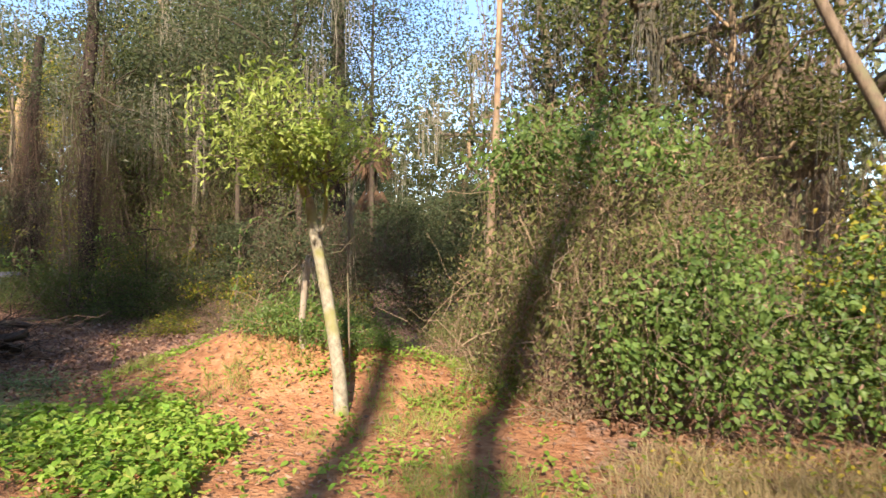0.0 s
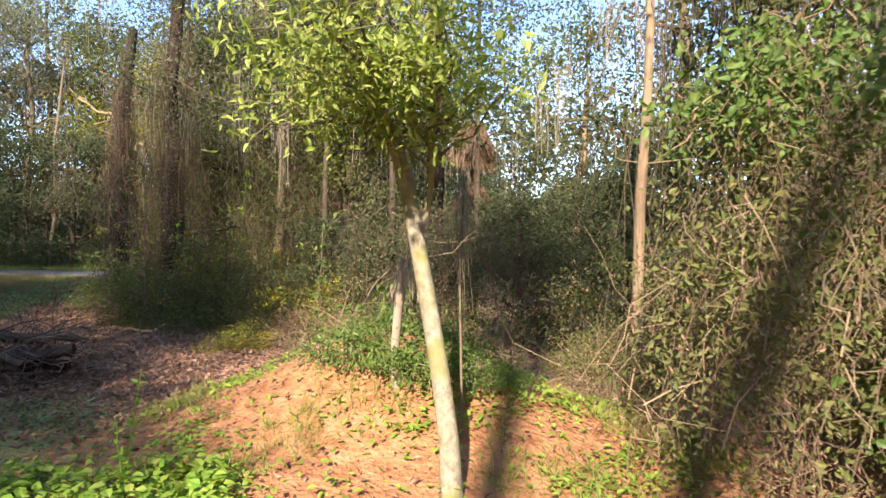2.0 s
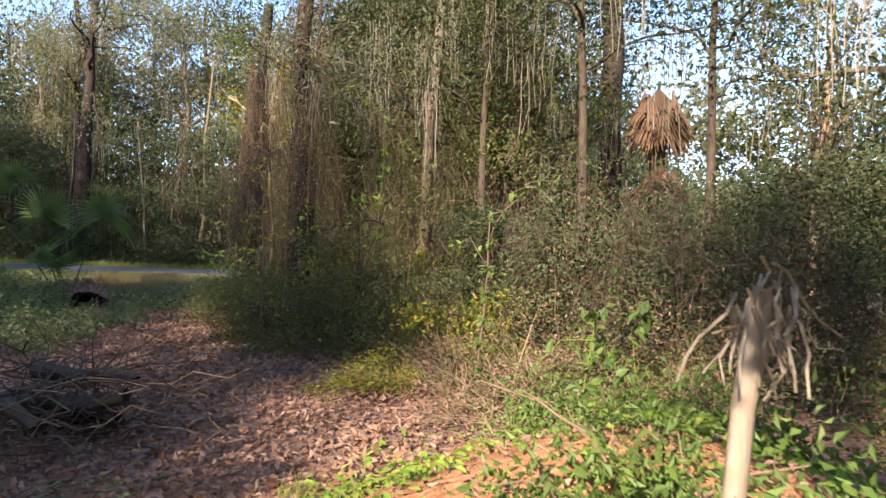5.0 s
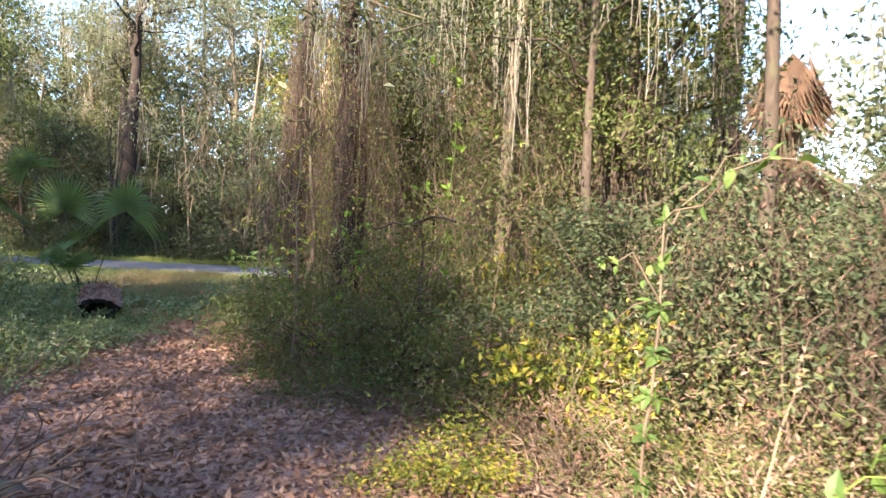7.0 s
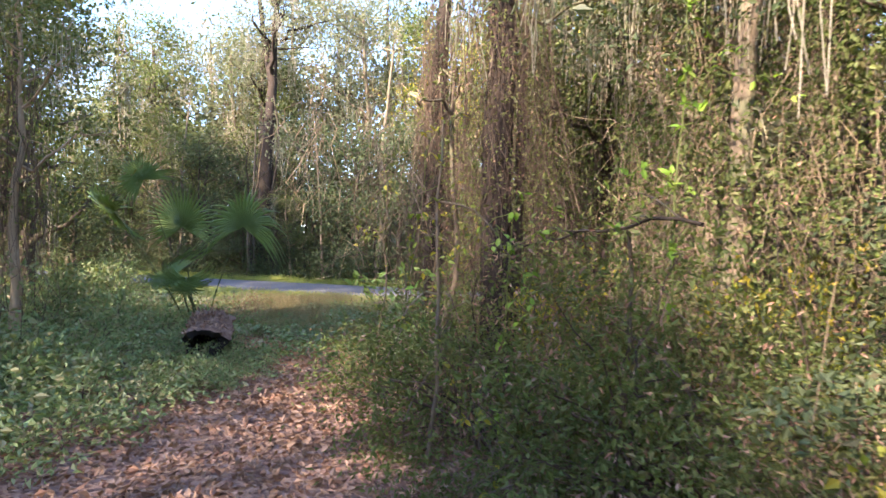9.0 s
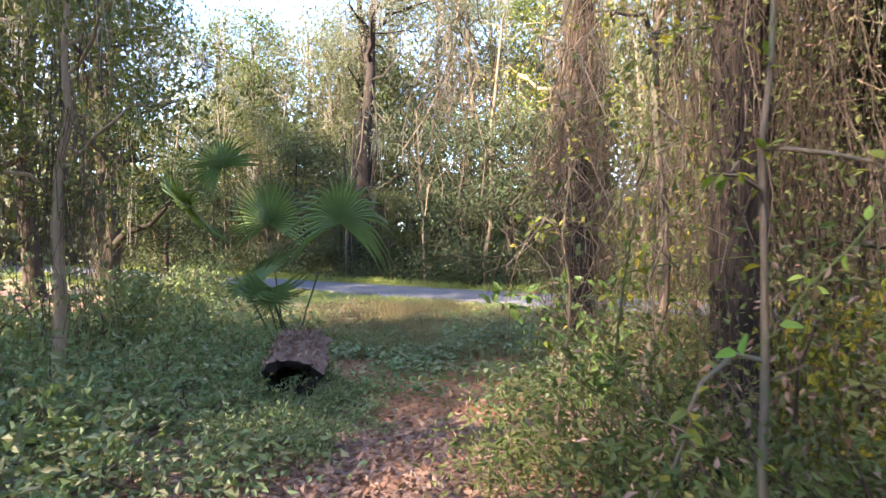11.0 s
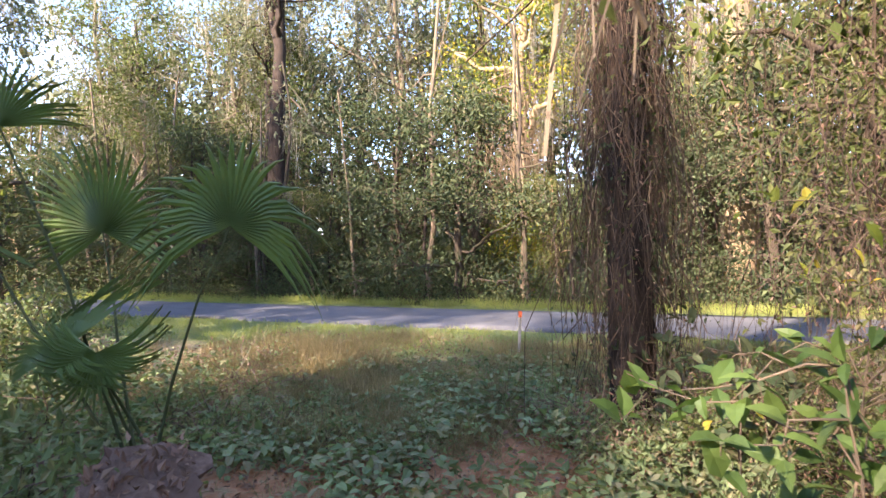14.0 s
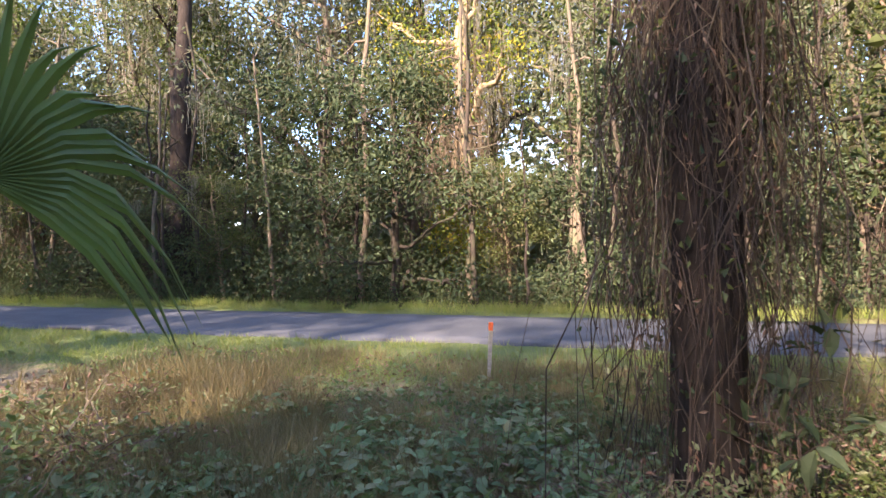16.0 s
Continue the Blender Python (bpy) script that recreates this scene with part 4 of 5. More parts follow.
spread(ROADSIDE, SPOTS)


def shadow_trees():
    """Two unseen grey trees added behind the walker, to shadow clearing and thicket."""
    rng = np.random.default_rng(64)
    e = thing("leaning_shadow_tree", "unseen grey tree with a leaning upper trunk, added to cast a shadow", "tree", (-0.15, -5.0, -0.2), "tall trees")
    part("trunk", mesh_of("trunk", *bark_tube(wiggle((0, 0, -0.2), (0.05, 0, 6.6), 9, 0.03, rng), np.linspace(0.2, 0.15, 9), 12, 0.06, rng), True), M_BARK, e)
    part("limb", mesh_of("limb", *bark_tube(wiggle((0.03, 0, 6.3), (1.2, 0, 9.6), 8, 0.03, rng), np.linspace(0.17, 0.12, 8), 10, 0.06, rng), True), M_BARK, e)
    # added leaves that only soften the shadow on the near ground
    n = 700
    at = np.array([0.0, 0.2, 5.3]) + rng.normal(size=(n, 3)) * [0.5, 0.4, 0.45]
    part("crown", mesh_of("crown", *leaf_geo(at, rng.normal(size=(n, 3)), 0.1, 0.5, rng=rng)), M_LEAF_MID, e, kind="stuff")
    e = thing("straight_shadow_tree", "unseen straight grey tree with a small high crown, added to cast shade", "tree", (-1.28, -5.4, -0.2), "tall trees")
    part("trunk", mesh_of("trunk", *bark_tube(wiggle((0, 0, -0.2), (0.02, 0, 11.5), 9, 0.03, rng), np.linspace(0.2, 0.1, 9), 12, 0.06, rng), True), M_BARK, e)
    # added crown, out of view, to shade the growth right of the path
    n = 4200
    at = np.array([-0.2, 0.0, 11.4]) + rng.normal(size=(n, 3)) * [0.75, 0.7, 0.6]
    part("crown", mesh_of("crown", *leaf_geo(at, rng.normal(size=(n, 3)), 0.12, 0.5, rng=rng)), M_LEAF_MID, e, kind="stuff")


shadow_trees()


def far_woods():
    """The belt of trees beyond all that stands singly: crowns in clumps over a closed understorey."""
    rng = np.random.default_rng(12)
    k, per = 330, 210
    az = rng.uniform(0, 2 * np.pi, k)
    rad = rng.uniform(33, 55, k)
    c = np.stack([-9 + np.cos(az) * rad, 12 + np.sin(az) * rad, rng.uniform(2.0, 10.5, k)], 1)
    p = np.repeat(c, per, 0) + rng.normal(size=(k * per, 3)) * [1.7, 1.7, 1.5]
    m = 26000
    a2, r2 = rng.uniform(0, 2 * np.pi, m), rng.uniform(34, 50, m)
    low = np.stack([-9 + np.cos(a2) * r2, 12 + np.sin(a2) * r2, 5.0 * rng.random(m) ** 1.2], 1)
    p = np.concatenate([p, low])
    p[:, 2] = np.maximum(p[:, 2], 0.0)
    v, f = leaf_geo(p, rng.normal(size=p.shape) + [0, 0, -0.4], np.where(np.arange(len(p)) < k * per, 0.6, 1.1) * rng.uniform(0.6, 1.3, len(p)), 0.6, rng=rng)
    return tagged(part("far_woods", mesh_of("far_woods", v, f), M_LEAF_GREY), "distant belt of mixed grey-green woodland", "woods", kind="stuff")


far_woods()


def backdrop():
    """A dark ring with an uneven top, added beyond the belt to block low sky gaps."""
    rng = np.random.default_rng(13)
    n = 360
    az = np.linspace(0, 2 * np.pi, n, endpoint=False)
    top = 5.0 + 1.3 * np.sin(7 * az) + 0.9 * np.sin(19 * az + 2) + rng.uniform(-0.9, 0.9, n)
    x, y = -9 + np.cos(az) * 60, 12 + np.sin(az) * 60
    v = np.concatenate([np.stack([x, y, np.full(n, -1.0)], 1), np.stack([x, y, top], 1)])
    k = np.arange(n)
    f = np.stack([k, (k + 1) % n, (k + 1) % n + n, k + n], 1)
    # dark leaf colour stands in for the shaded depth between the trees
    return tagged(part("backdrop", mesh_of("backdrop", v, f), M_LEAF_DARK), "added dark green ring closing sky gaps behind the woods", "woods", kind="structure")


backdrop()


def sapling_trunk(seed, h, r, bark):
    """A thin straight young trunk with a few bare side branches."""
    rng = np.random.default_rng(seed)
    e = thing("sapling", "thin upright bare young trunk at the wood's edge", "tree", group="roadside saplings")
    ax = wiggle((0, 0, -0.2), (rng.normal() * 0.5, rng.normal() * 0.4, h), 9, 0.08, rng)
    part("trunk", mesh_of("trunk", *bark_tube(ax, np.linspace(r, r * 0.45, 9), 8, 0.05, rng), True), bark, e)
    for k in range(5):
        a = ax[rng.integers(3, 9)]
        part("branch", mesh_of("branch", *tube(wiggle(a, a + rng.normal(size=3) * [0.7, 0.7, 0.5] + [0, 0, 0.3], 6, 0.06, rng), np.linspace(r * 0.35, r * 0.1, 6), 5), True), bark, e)
    return e


for seed, h, r, bark in ((171, 6.5, 0.06, M_BARK_DARK), (172, 5.0, 0.045, M_BARK_BLACK), (173, 7.5, 0.075, M_BARK)):
    spots = []
    for k in range(9):
        px, py = ROAD_A + (-19 + 3.3 * k + float(rngf.uniform(-1.5, 1.5))) * ROAD_DIR + (ROAD_W + float(rngf.uniform(1.9, 3.2))) * ROAD_N
        spots.append((float(px), float(py), float(rngf.uniform(0.8, 1.2)), float(rngf.uniform(0, 360)), 1.0))
    spread(sapling_trunk(seed, h, r, bark), spots)


# ---- the palmetto ----
def fan_blade(radius, rng, droop=0.35, n=30, arc=115):
    """Pleated fan: leaflets joined at the hub, free and bending at the tips."""
    vs, fs = [np.zeros((1, 3))], []
    for k, th in enumerate(np.linspace(-arc, arc, n)):
        a = radians(th)
        ln = radius * (1.0 - 0.2 * (abs(th) / arc) ** 2) * rng.uniform(0.92, 1.06)
        s = np.array([0.12, 0.36, 0.6, 0.82, 1.0])
        dr = droop * rng.uniform(0.6, 1.4)
        p = np.stack([np.sin(a) * ln * s, np.cos(a) * ln * s, np.zeros(5)], 1)
        p[:, 1] -= dr * ln * np.maximum(0, s - 0.3) ** 2 * (0.35 + 1.1 * abs(np.sin(a)))
        p[:, 2] += 0.22 * ln * np.maximum(0, s - 0.3) ** 2 * rng.uniform(0.2, 1.2)
        w = np.array([0.013, 0.026, 0.022, 0.011, 0.0012]) * radius / 0.8
        sd = np.array([np.cos(a), -np.sin(a), 0.0])
        vs.append(np.stack([p - sd * w[:, None] - [0, 0, 0.01], p + [0, 0, 0.01], p + sd * w[:, None] - [0, 0, 0.01]], 1).reshape(-1, 3))
        o = 1 + 15 * k
        q = np.arange(4)[:, None] * 3 + o
        fs += [q + [0, 1, 4], q + [0, 4, 3], q + [1, 2, 5], q + [1, 5, 4], np.array([[0, o + 1, o], [0, o + 2, o + 1]])]
    return np.concatenate(vs), np.concatenate(fs)


def palmetto(name, label, at, fronds, seed, mat=None, group="palmettos"):
    rng = np.random.default_rng(seed)
    e = thing(name, label, "palm", at, group)
    base = Vector(at)
    for hub, radius, aim, roll, droop, dead in fronds:
        h = Vector(hub) - base
        p = wiggle((rng.normal() * 0.06, rng.normal() * 0.06, -0.05), h, 7, 0.02, rng, -0.06 * h.length)
        stalk = part("frond", mesh_of("frond", *tube(p, np.linspace(0.016, 0.008, 7), 6), True), M_LEAF_DARK if not dead else M_VINE, e)
        blade = part("blade", mesh_of("blade", *fan_blade(radius, rng, droop, 16 if dead else 36, 32 if dead else 118), False), M_PALM_DEAD if dead else (mat or M_PALM), stalk)
        y = Vector(aim).normalized()
        zv = Vector(roll)
        x = y.cross(zv).normalized()
        zv = x.cross(y)
        rot = Matrix((x, y, zv)).transposed().to_4x4()
        blade.matrix_basis = Matrix.Translation(h) @ rot
    return e


palmetto("palmetto", "green fan palmetto with pleated drooping blades", (-14.75, 14.45, float(ground_z(-14.75, 14.45))), [
    ((-14.28, 14.96, 1.73), 0.9, (0.12, 0.05, 1.0), (0.85, -0.5, 0.0), 0.9, False),
    ((-15.5, 14.5, 1.72), 0.82, (0.02, -0.1, 1.0), (0.55, -0.85, 0.1), 0.2, False),
    ((-15.4, 13.75, 2.5), 0.62, (-0.55, -0.4, 0.75), (0.75, -0.55, 0.3), 0.5, False),
    ((-15.9, 13.5, 1.95), 0.75, (-0.8, -0.45, 0.5), (-0.2, 0.55, 0.8), 0.6, False),
    ((-14.75, 14.0, 0.92), 0.62, (-0.75, -0.6, -0.15), (0.4, -0.5, 0.8), 1.1, False),
    ((-14.5, 14.05, 0.85), 0.5, (0.3, -0.35, -0.8), (0.6, -0.5, 0.5), 0.6, False),
], 91)
palm2 = palmetto("dead_cabbage_palm", "palm with a skirt of hanging dead brown fronds", (-2.75, 20.3, -0.1), [
    ((-2.75 + 0.32 * math.cos(a), 20.3 + 0.32 * math.sin(a), 5.0 - 0.25 * (k % 3)), 1.25, (0.25 * math.cos(a), 0.25 * math.sin(a), -1.0), (math.cos(a), math.sin(a), 0.2), 0.2, True) for k, a in enumerate(np.linspace(0, 6, 16))
] + [((-2.65 + 0.3 * math.cos(a), 20.1 + 0.3 * math.sin(a), 3.1), 0.9, (0.3 * math.cos(a), 0.3 * math.sin(a), -1.0), (math.cos(a), math.sin(a), 0.1), 0.2, True) for a in np.linspace(0, 6, 9)], 92)
part("trunk", mesh_of("trunk", *bark_tube(np.array([[0, 0, -0.2], [0.02, 0, 1.6], [0.0, 0.02, 3.4], [0, 0, 5.0]]), [0.2, 0.17, 0.17, 0.15], 12, 0.1), True), M_BARK, palm2)


def pine_snag():
    rng = np.random.default_rng(93)
    x, y = -3.8, 19.9
    e = thing("pine", "dark straight pine trunk with short broken branch stubs", "tree", (x, y, float(ground_z(x, y))), "tall trees")
    ax = wiggle((0, 0, -0.3), (0.1, 0.1, 13), 12, 0.06, rng)
    part("trunk", mesh_of("trunk", *bark_tube(ax, np.linspace(0.3, 0.16, 12), 14, 0.06, rng), True), M_BARK_BLACK, e)
    lines = []
    for k in range(60):
        z = rng.uniform(2.5, 11)
        az = rng.uniform(0, 2 * np.pi)
        a = np.array([0.02 + np.cos(az) * 0.2, np.sin(az) * 0.2, z])
        ln = rng.uniform(0.15, 0.5)
        lines.append(tube(wiggle(a, a + [np.cos(az) * ln, np.sin(az) * ln, rng.uniform(-0.1, 0.3)], 4, 0.02, rng), np.linspace(0.03, 0.012, 4), 5))
    part("stubwork", mesh_of("stubwork", *joined(lines)), M_BARK_BLACK, e, kind="stuff")
    n = 3000
    at = np.array([0.1, 0.1, 12.5]) + rng.normal(size=(n, 3)) * [1.4, 1.4, 1.2]
    part("crown", mesh_of("crown", *leaf_geo(at, rng.normal(size=(n, 3)), 0.25, 0.1, rng=rng)), M_LEAF_MID, e)


pine_snag()


# ---- the hollow log, the brush pile, the survey stake ----
def hollow_log():
    rng = np.random.default_rng(94)
    gz = float(ground_z(-12.75, 13.35))
    e = thing("hollow_log", "rotten hollow log with a black open end among weeds", "log", (-12.62, 13.3, gz - 0.10))
    away = unit(np.array([-0.80, 0.56, 0.16]))
    sides, rows = 30, 16
    s = np.linspace(0, 1.25, rows)
    ang = np.linspace(0, 2 * np.pi, sides, endpoint=False)
    rough = 1 + 0.09 * np.sin(3 * ang + 1) + 0.06 * np.sin(7 * ang) + 0.05 * rng.normal(size=sides)
    a = unit(np.cross(away, [0, 0, 1.0]))
    b = np.cross(a, away)
    out, inn = [], []
    for k, d in enumerate(s):
        q = np.array([0, 0, 0.36]) + away * (d + (0.05 * rng.normal(size=sides)[:, None] if k < 2 else 0))
        ring = (np.cos(ang) * 0.28 * rough)[:, None] * a + (np.sin(ang) * 0.22 * rough * (1 - 0.25 * (k / rows)))[:, None] * b
        out.append(q + ring * (1 + 0.08 * rng.normal(size=sides))[:, None])
        inn.append(q + ring * 0.66)
    v = np.concatenate(out)
    k = (np.arange(rows - 1)[:, None] * sides + np.arange(sides)[None]).ravel()
    k2 = (np.arange(rows - 1)[:, None] * sides + (np.arange(sides)[None] + 1) % sides).ravel()
    f = np.stack([k, k2, k2 + sides, k + sides], 1)
    part("bark_shell", mesh_of("bark_shell", v, f, False), M_ROT, e)
    n = 190
    d, an = rng.uniform(0.02, 1.2, n), rng.uniform(0.3, 2.9, n)
    q = np.array([0, 0, 0.36]) + away * d[:, None] + (np.cos(an) * 0.29)[:, None] * a + (np.sin(an) * 0.235)[:, None] * b
    part("bark_flake_litter", mesh_of("bark_flake_litter", *leaf_geo(q, rng.normal(size=(n, 3)) + away, rng.uniform(0.03, 0.1, n), 0.5, rng=rng)), M_DEAD, e, "dead leaves and bark flakes", "stuff")
    vi = np.concatenate([out[0], *inn, inn[-1] * 0 + np.array([0, 0, 0.36]) + away * 1.3])
    rr = rows + 2
    k = (np.arange(rr - 1)[:, None] * sides + np.arange(sides)[None]).ravel()
    k2 = (np.arange(rr - 1)[:, None] * sides + (np.arange(sides)[None] + 1) % sides).ravel()
    # the inside gets its shade from a near-black colour
    part("hollow", mesh_of("hollow", vi, np.stack([k, k + sides, k2 + sides, k2], 1), True), M_HOLLOW_SHADE, e, "hollow inside, coloured near black for its shade")


hollow_log()


def brush_pile():
    rng = np.random.default_rng(95)
    x, y = -6.3, 8.1
    gz = float(ground_z(x, y))
    e = thing("brush_pile", "dark pile of rotting logs and tangled bare twigs", "brush", (x, y, gz), "dry brush")
    for k in range(4):
        a = np.array([rng.uniform(-0.8, 0.2), rng.uniform(-0.4, 0.4), 0.1 + 0.12 * k])
        part("log", mesh_of("log", *bark_tube(wiggle(a, a + [rng.uniform(0.6, 1.1), rng.uniform(-0.4, 0.4), rng.uniform(-0.05, 0.2)], 6, 0.03, rng), np.linspace(0.08, 0.05, 6) * rng.uniform(0.7, 1.2), 10, 0.16, rng), True), M_BARK_DARK, e)
    lines = []
    for k in range(220):
        a = rng.normal(size=3) * [0.5, 0.35, 0.15] + [0, 0, 0.25]
        b = a + rng.normal(size=3) * [0.5, 0.5, 0.3]
        b[2] = max(b[2], 0)
        lines.append(tube(wiggle(a, b, 6, 0.05, rng), np.linspace(0.008, 0.003, 6), 4))
    part("twig_tangle", mesh_of("twig_tangle", *joined(lines)), M_VINE_DARK, e, kind="stuff")


brush_pile()


def stake():
    x, y = -14.82, 19.8
    gz = float(ground_z(x, y))
    e = thing("survey_stake", "wooden survey stake with orange painted top", "stake", (x, y, gz))
    bm = bmesh.new()
    bmesh.ops.create_cube(bm, size=1, matrix=Matrix.Translation((0, 0, 0.27)) @ Matrix.Diagonal((0.042, 0.016, 0.68, 1)))
    bmesh.ops.bevel(bm, geom=bm.edges[:], offset=0.003, segments=1, affect="EDGES")
    me = bpy.data.meshes.new("lath")
    bm.to_mesh(me)
    bm.free()
    part("lath", me, M_LATH, e)
    bm = bmesh.new()
    bmesh.ops.create_cube(bm, size=1, matrix=Matrix.Translation((0, 0, 0.60)) @ Matrix.Diagonal((0.05, 0.023, 0.09, 1)))
    bmesh.ops.bevel(bm, geom=bm.edges[:], offset=0.004, segments=1, affect="EDGES")
    me = bpy.data.meshes.new("painted_top")
    bm.to_mesh(me)
    bm.free()
    part("painted_top", me, M_ORANGE, e, "bright orange top")
    e.rotation_euler = (0.0, 0.05, radians(35))


stake()


# ---- small growth on the ground ----
def scatter(name, label, category, n, inside, mat, size, width, seed, lift=0.06, fine=False, flat=1.0, tilt=0.6, box=(-24, 4, 0, 24)):
    """Leaves lying on or standing just over the ground, wherever inside(x, y) allows (0 to 1)."""
    rng = np.random.default_rng(seed)
    x, y = rng.uniform(box[0], box[1], n * 8), rng.uniform(box[2], box[3], n * 8)
    keep = rng.random(n * 8) < inside(x, y)
    x, y = x[keep][:n], y[keep][:n]
    k = len(x)
    p = np.stack([x, y, ground_z(x, y) + 0.01 + lift * rng.random(k)], 1)
    d = rng.normal(size=(k, 3)) * [1, 1, tilt * 0.6]
    ln = size * rng.uniform(0.55, 1.3, k)
    if fine:
        v, f = leaf_geo_fine(p, d, rng.normal(size=(k, 3)) * 0.5 * tilt + [0, 0, 1], ln, width, 0.15, rng)
    else:
        v, f = leaf_geo(p, d, ln, width, 0.2, 0.1, rng)
    return tagged(part(name, mesh_of(name, v, f), mat), label, category, kind="stuff")


def patchy(x, y, scale, seed):
    return 0.5 + 0.5 * np.sin(x * scale + 1.3 * np.sin(y * scale * 0.7 + seed)) * np.sin(y * scale * 1.1 + 1.7 * np.sin(x * scale * 0.6 + 2 * seed))


def in_litter(x, y):
    return np.clip(1.15 - path_dist(x, y) * 0.28, 0, 1) * step01(6.5, 9.0, y - 0.2 * x) * np.maximum(step01(-3.2, -4.0, x), step01(10.0, 10.6, y)) * (1 - step01(-9.8, -12.0, x) * step01(12.5, 14.5, y)) * (road_off(x, y) < -1)


scatter("leaf_litter", "carpet of fallen brown and purplish leaves", "leaves", 20000, in_litter, M_DEAD, 0.075, 0.55, 101, 0.03, False, box=(-13, -2, 6, 15))
scatter("fallen_leaves", "scattered fallen tan leaves on bare soil", "leaves", 6500, lambda x, y: 0.35 + 0.4 * patchy(x, y, 1.7, 2), M_DEAD, 0.06, 0.5, 102, 0.02, False, box=(-8, 2.5, 2, 10.5))
scatter("fallen_leaves", "scattered fallen brown leaves among weeds", "leaves", 14000, lambda x, y: 0.7 * (road_off(x, y) < -1.0), M_DEAD, 0.06, 0.5, 103, 0.04, False, box=(-20, -9, 11, 21))
scatter("ground_cover", "bright green low broad-leaved weeds in sunshine", "weeds", 5000, lambda x, y: step01(0.15, 0.5, patchy(x, y, 1.4, 1)) * (np.hypot((x + 2.9) / 1.5, (y - 4.3) / 1.75) < 1 - 0.3 * patchy(x, y, 3, 3)), M_COVER, 0.07, 0.7, 104, 0.17, True, box=(-5, -1, 2, 7))
scatter("small_weeds", "small scattered green weeds on sunny soil", "weeds", 5600, lambda x, y: 0.2 + step01(0.6, 0.95, patchy(x, y, 2.1, 5)), M_COVER, 0.06, 0.55, 105, 0.09, True, box=(-4, 1.0, 3.5, 9.3))
scatter("shade_weeds", "low weeds and grass in the shade", "weeds", 9000, lambda x, y: step01(0.3, 0.7, patchy(x, y, 1.1, 4)) * (1 - step01(8.0, 9.5, y - 0.2 * x)) * step01(1.2, 2.2, path_dist(x, y) + 0.7), M_COVER_DARK, 0.06, 0.4, 106, 0.08, False, box=(-10, -3.4, 3, 11))
scatter("shade_cover", "low green ground cover on the shaded clearing", "weeds", 7000, lambda x, y: step01(0.45, 0.85, patchy(x, y, 1.1, 6)) * (road_off(x, y) < -1.6) * np.maximum(0.5 * (x < -12.2), step01(0.5, 1.4, path_dist(x, y) + 0.9 * patchy(x, y, 2, 2))) * step01(-10.3, -11.6, x), M_COVER_DARK, 0.09, 0.6, 107, 0.17, False, box=(-21, -10, 11, 20))
scatter("clearing_weeds", "patchy small green weeds over worn soil", "weeds", 5200, lambda x, y: step01(0.3, 0.7, patchy(x, y, 2.3, 3)) * np.clip(1.5 - np.hypot((x + 14.0) / 2.4, (y - 16.6) / 1.7), 0, 1), M_COVER_DARK, 0.095, 0.6, 109, 0.2, True, box=(-18, -11, 14, 19.5))
scatter("weed_bank", "knee-high bank of dull green weeds", "weeds", 15000, lambda x, y: step01(2.0, 2.6, path_dist(x, y)) * (road_off(x, y) < -2.5) * (x < -9.5) * (y < 19 + 0.2 * x + 2.0), M_COVER_DARK, 0.085, 0.55, 108, 0.42, False, box=(-20, -9, 9, 16.5))


def tufts(name, label, n, inside, mat, length, seed, box, blades=26, lean=0.5):
    """Tufts of grass, each a spray of thin blades."""
    rng = np.random.default_rng(seed)
    x, y = rng.uniform(box[0], box[1], n * 10), rng.uniform(box[2], box[3], n * 10)
    keep = rng.random(n * 10) < inside(x, y)
    x, y = np.repeat(x[keep][:n], blades), np.repeat(y[keep][:n], blades)
    x, y = x + rng.normal(size=len(x)) * 0.05, y + rng.normal(size=len(x)) * 0.05
    p = np.stack([x, y, ground_z(x, y)], 1)
    d = rng.normal(size=(len(x), 3)) * lean + [0, 0, 1]
    v, f = leaf_geo(p, d, length * rng.uniform(0.4, 1.2, len(x)), 0.007 / length, 0.1, 0.02, rng)
    return tagged(part(name, mesh_of(name, v, f), mat), label, "grass", kind="stuff")


tufts("verge_grass", "short yellow-green grass on the road verge", 2600, lambda x, y: 1.0 * ((road_off(x, y) > -2.4) & (road_off(x, y) < -0.2)), M_GRASS, 0.14, 111, (-36, -8, 12, 27), 12, 0.7)
tufts("far_verge_grass", "bright grass strip beyond the lane", 2600, lambda x, y: 1.0 * ((road_off(x, y) > ROAD_W + 0.2) & (road_off(x, y) < ROAD_W + 1.6)), M_GRASS, 0.26, 112, (-44, -4, 14, 32), 12, 0.5)
tufts("dry_weeds", "knee-high dry straw-coloured grass", 90, lambda x, y: np.clip(1.3 - np.hypot((x + 16.8) / 2.2, (y - 17.6) / 1.5), 0, 1) ** 2, M_STRAW, 0.5, 113, (-20, -13.5, 15.5, 20), 9, 0.45)
tufts("dry_weeds", "brown dry grass over the clearing", 2300, lambda x, y: ((road_off(x, y) < -1.2) & (road_off(x, y) > -6)) * step01(0.45, 0.8, patchy(x, y, 1.3, 8)), M_STRAW, 0.24, 114, (-22, -10, 14, 23), 12, 1.0)
tufts("dry_weeds", "low flattened dry grass on worn soil", 420, lambda x, y: np.clip(1.4 - np.hypot((x + 13.9) / 2.2, (y - 16.6) / 1.7), 0, 1), M_STRAW, 0.2, 116, (-18, -11, 14, 19.5), 12, 1.3)
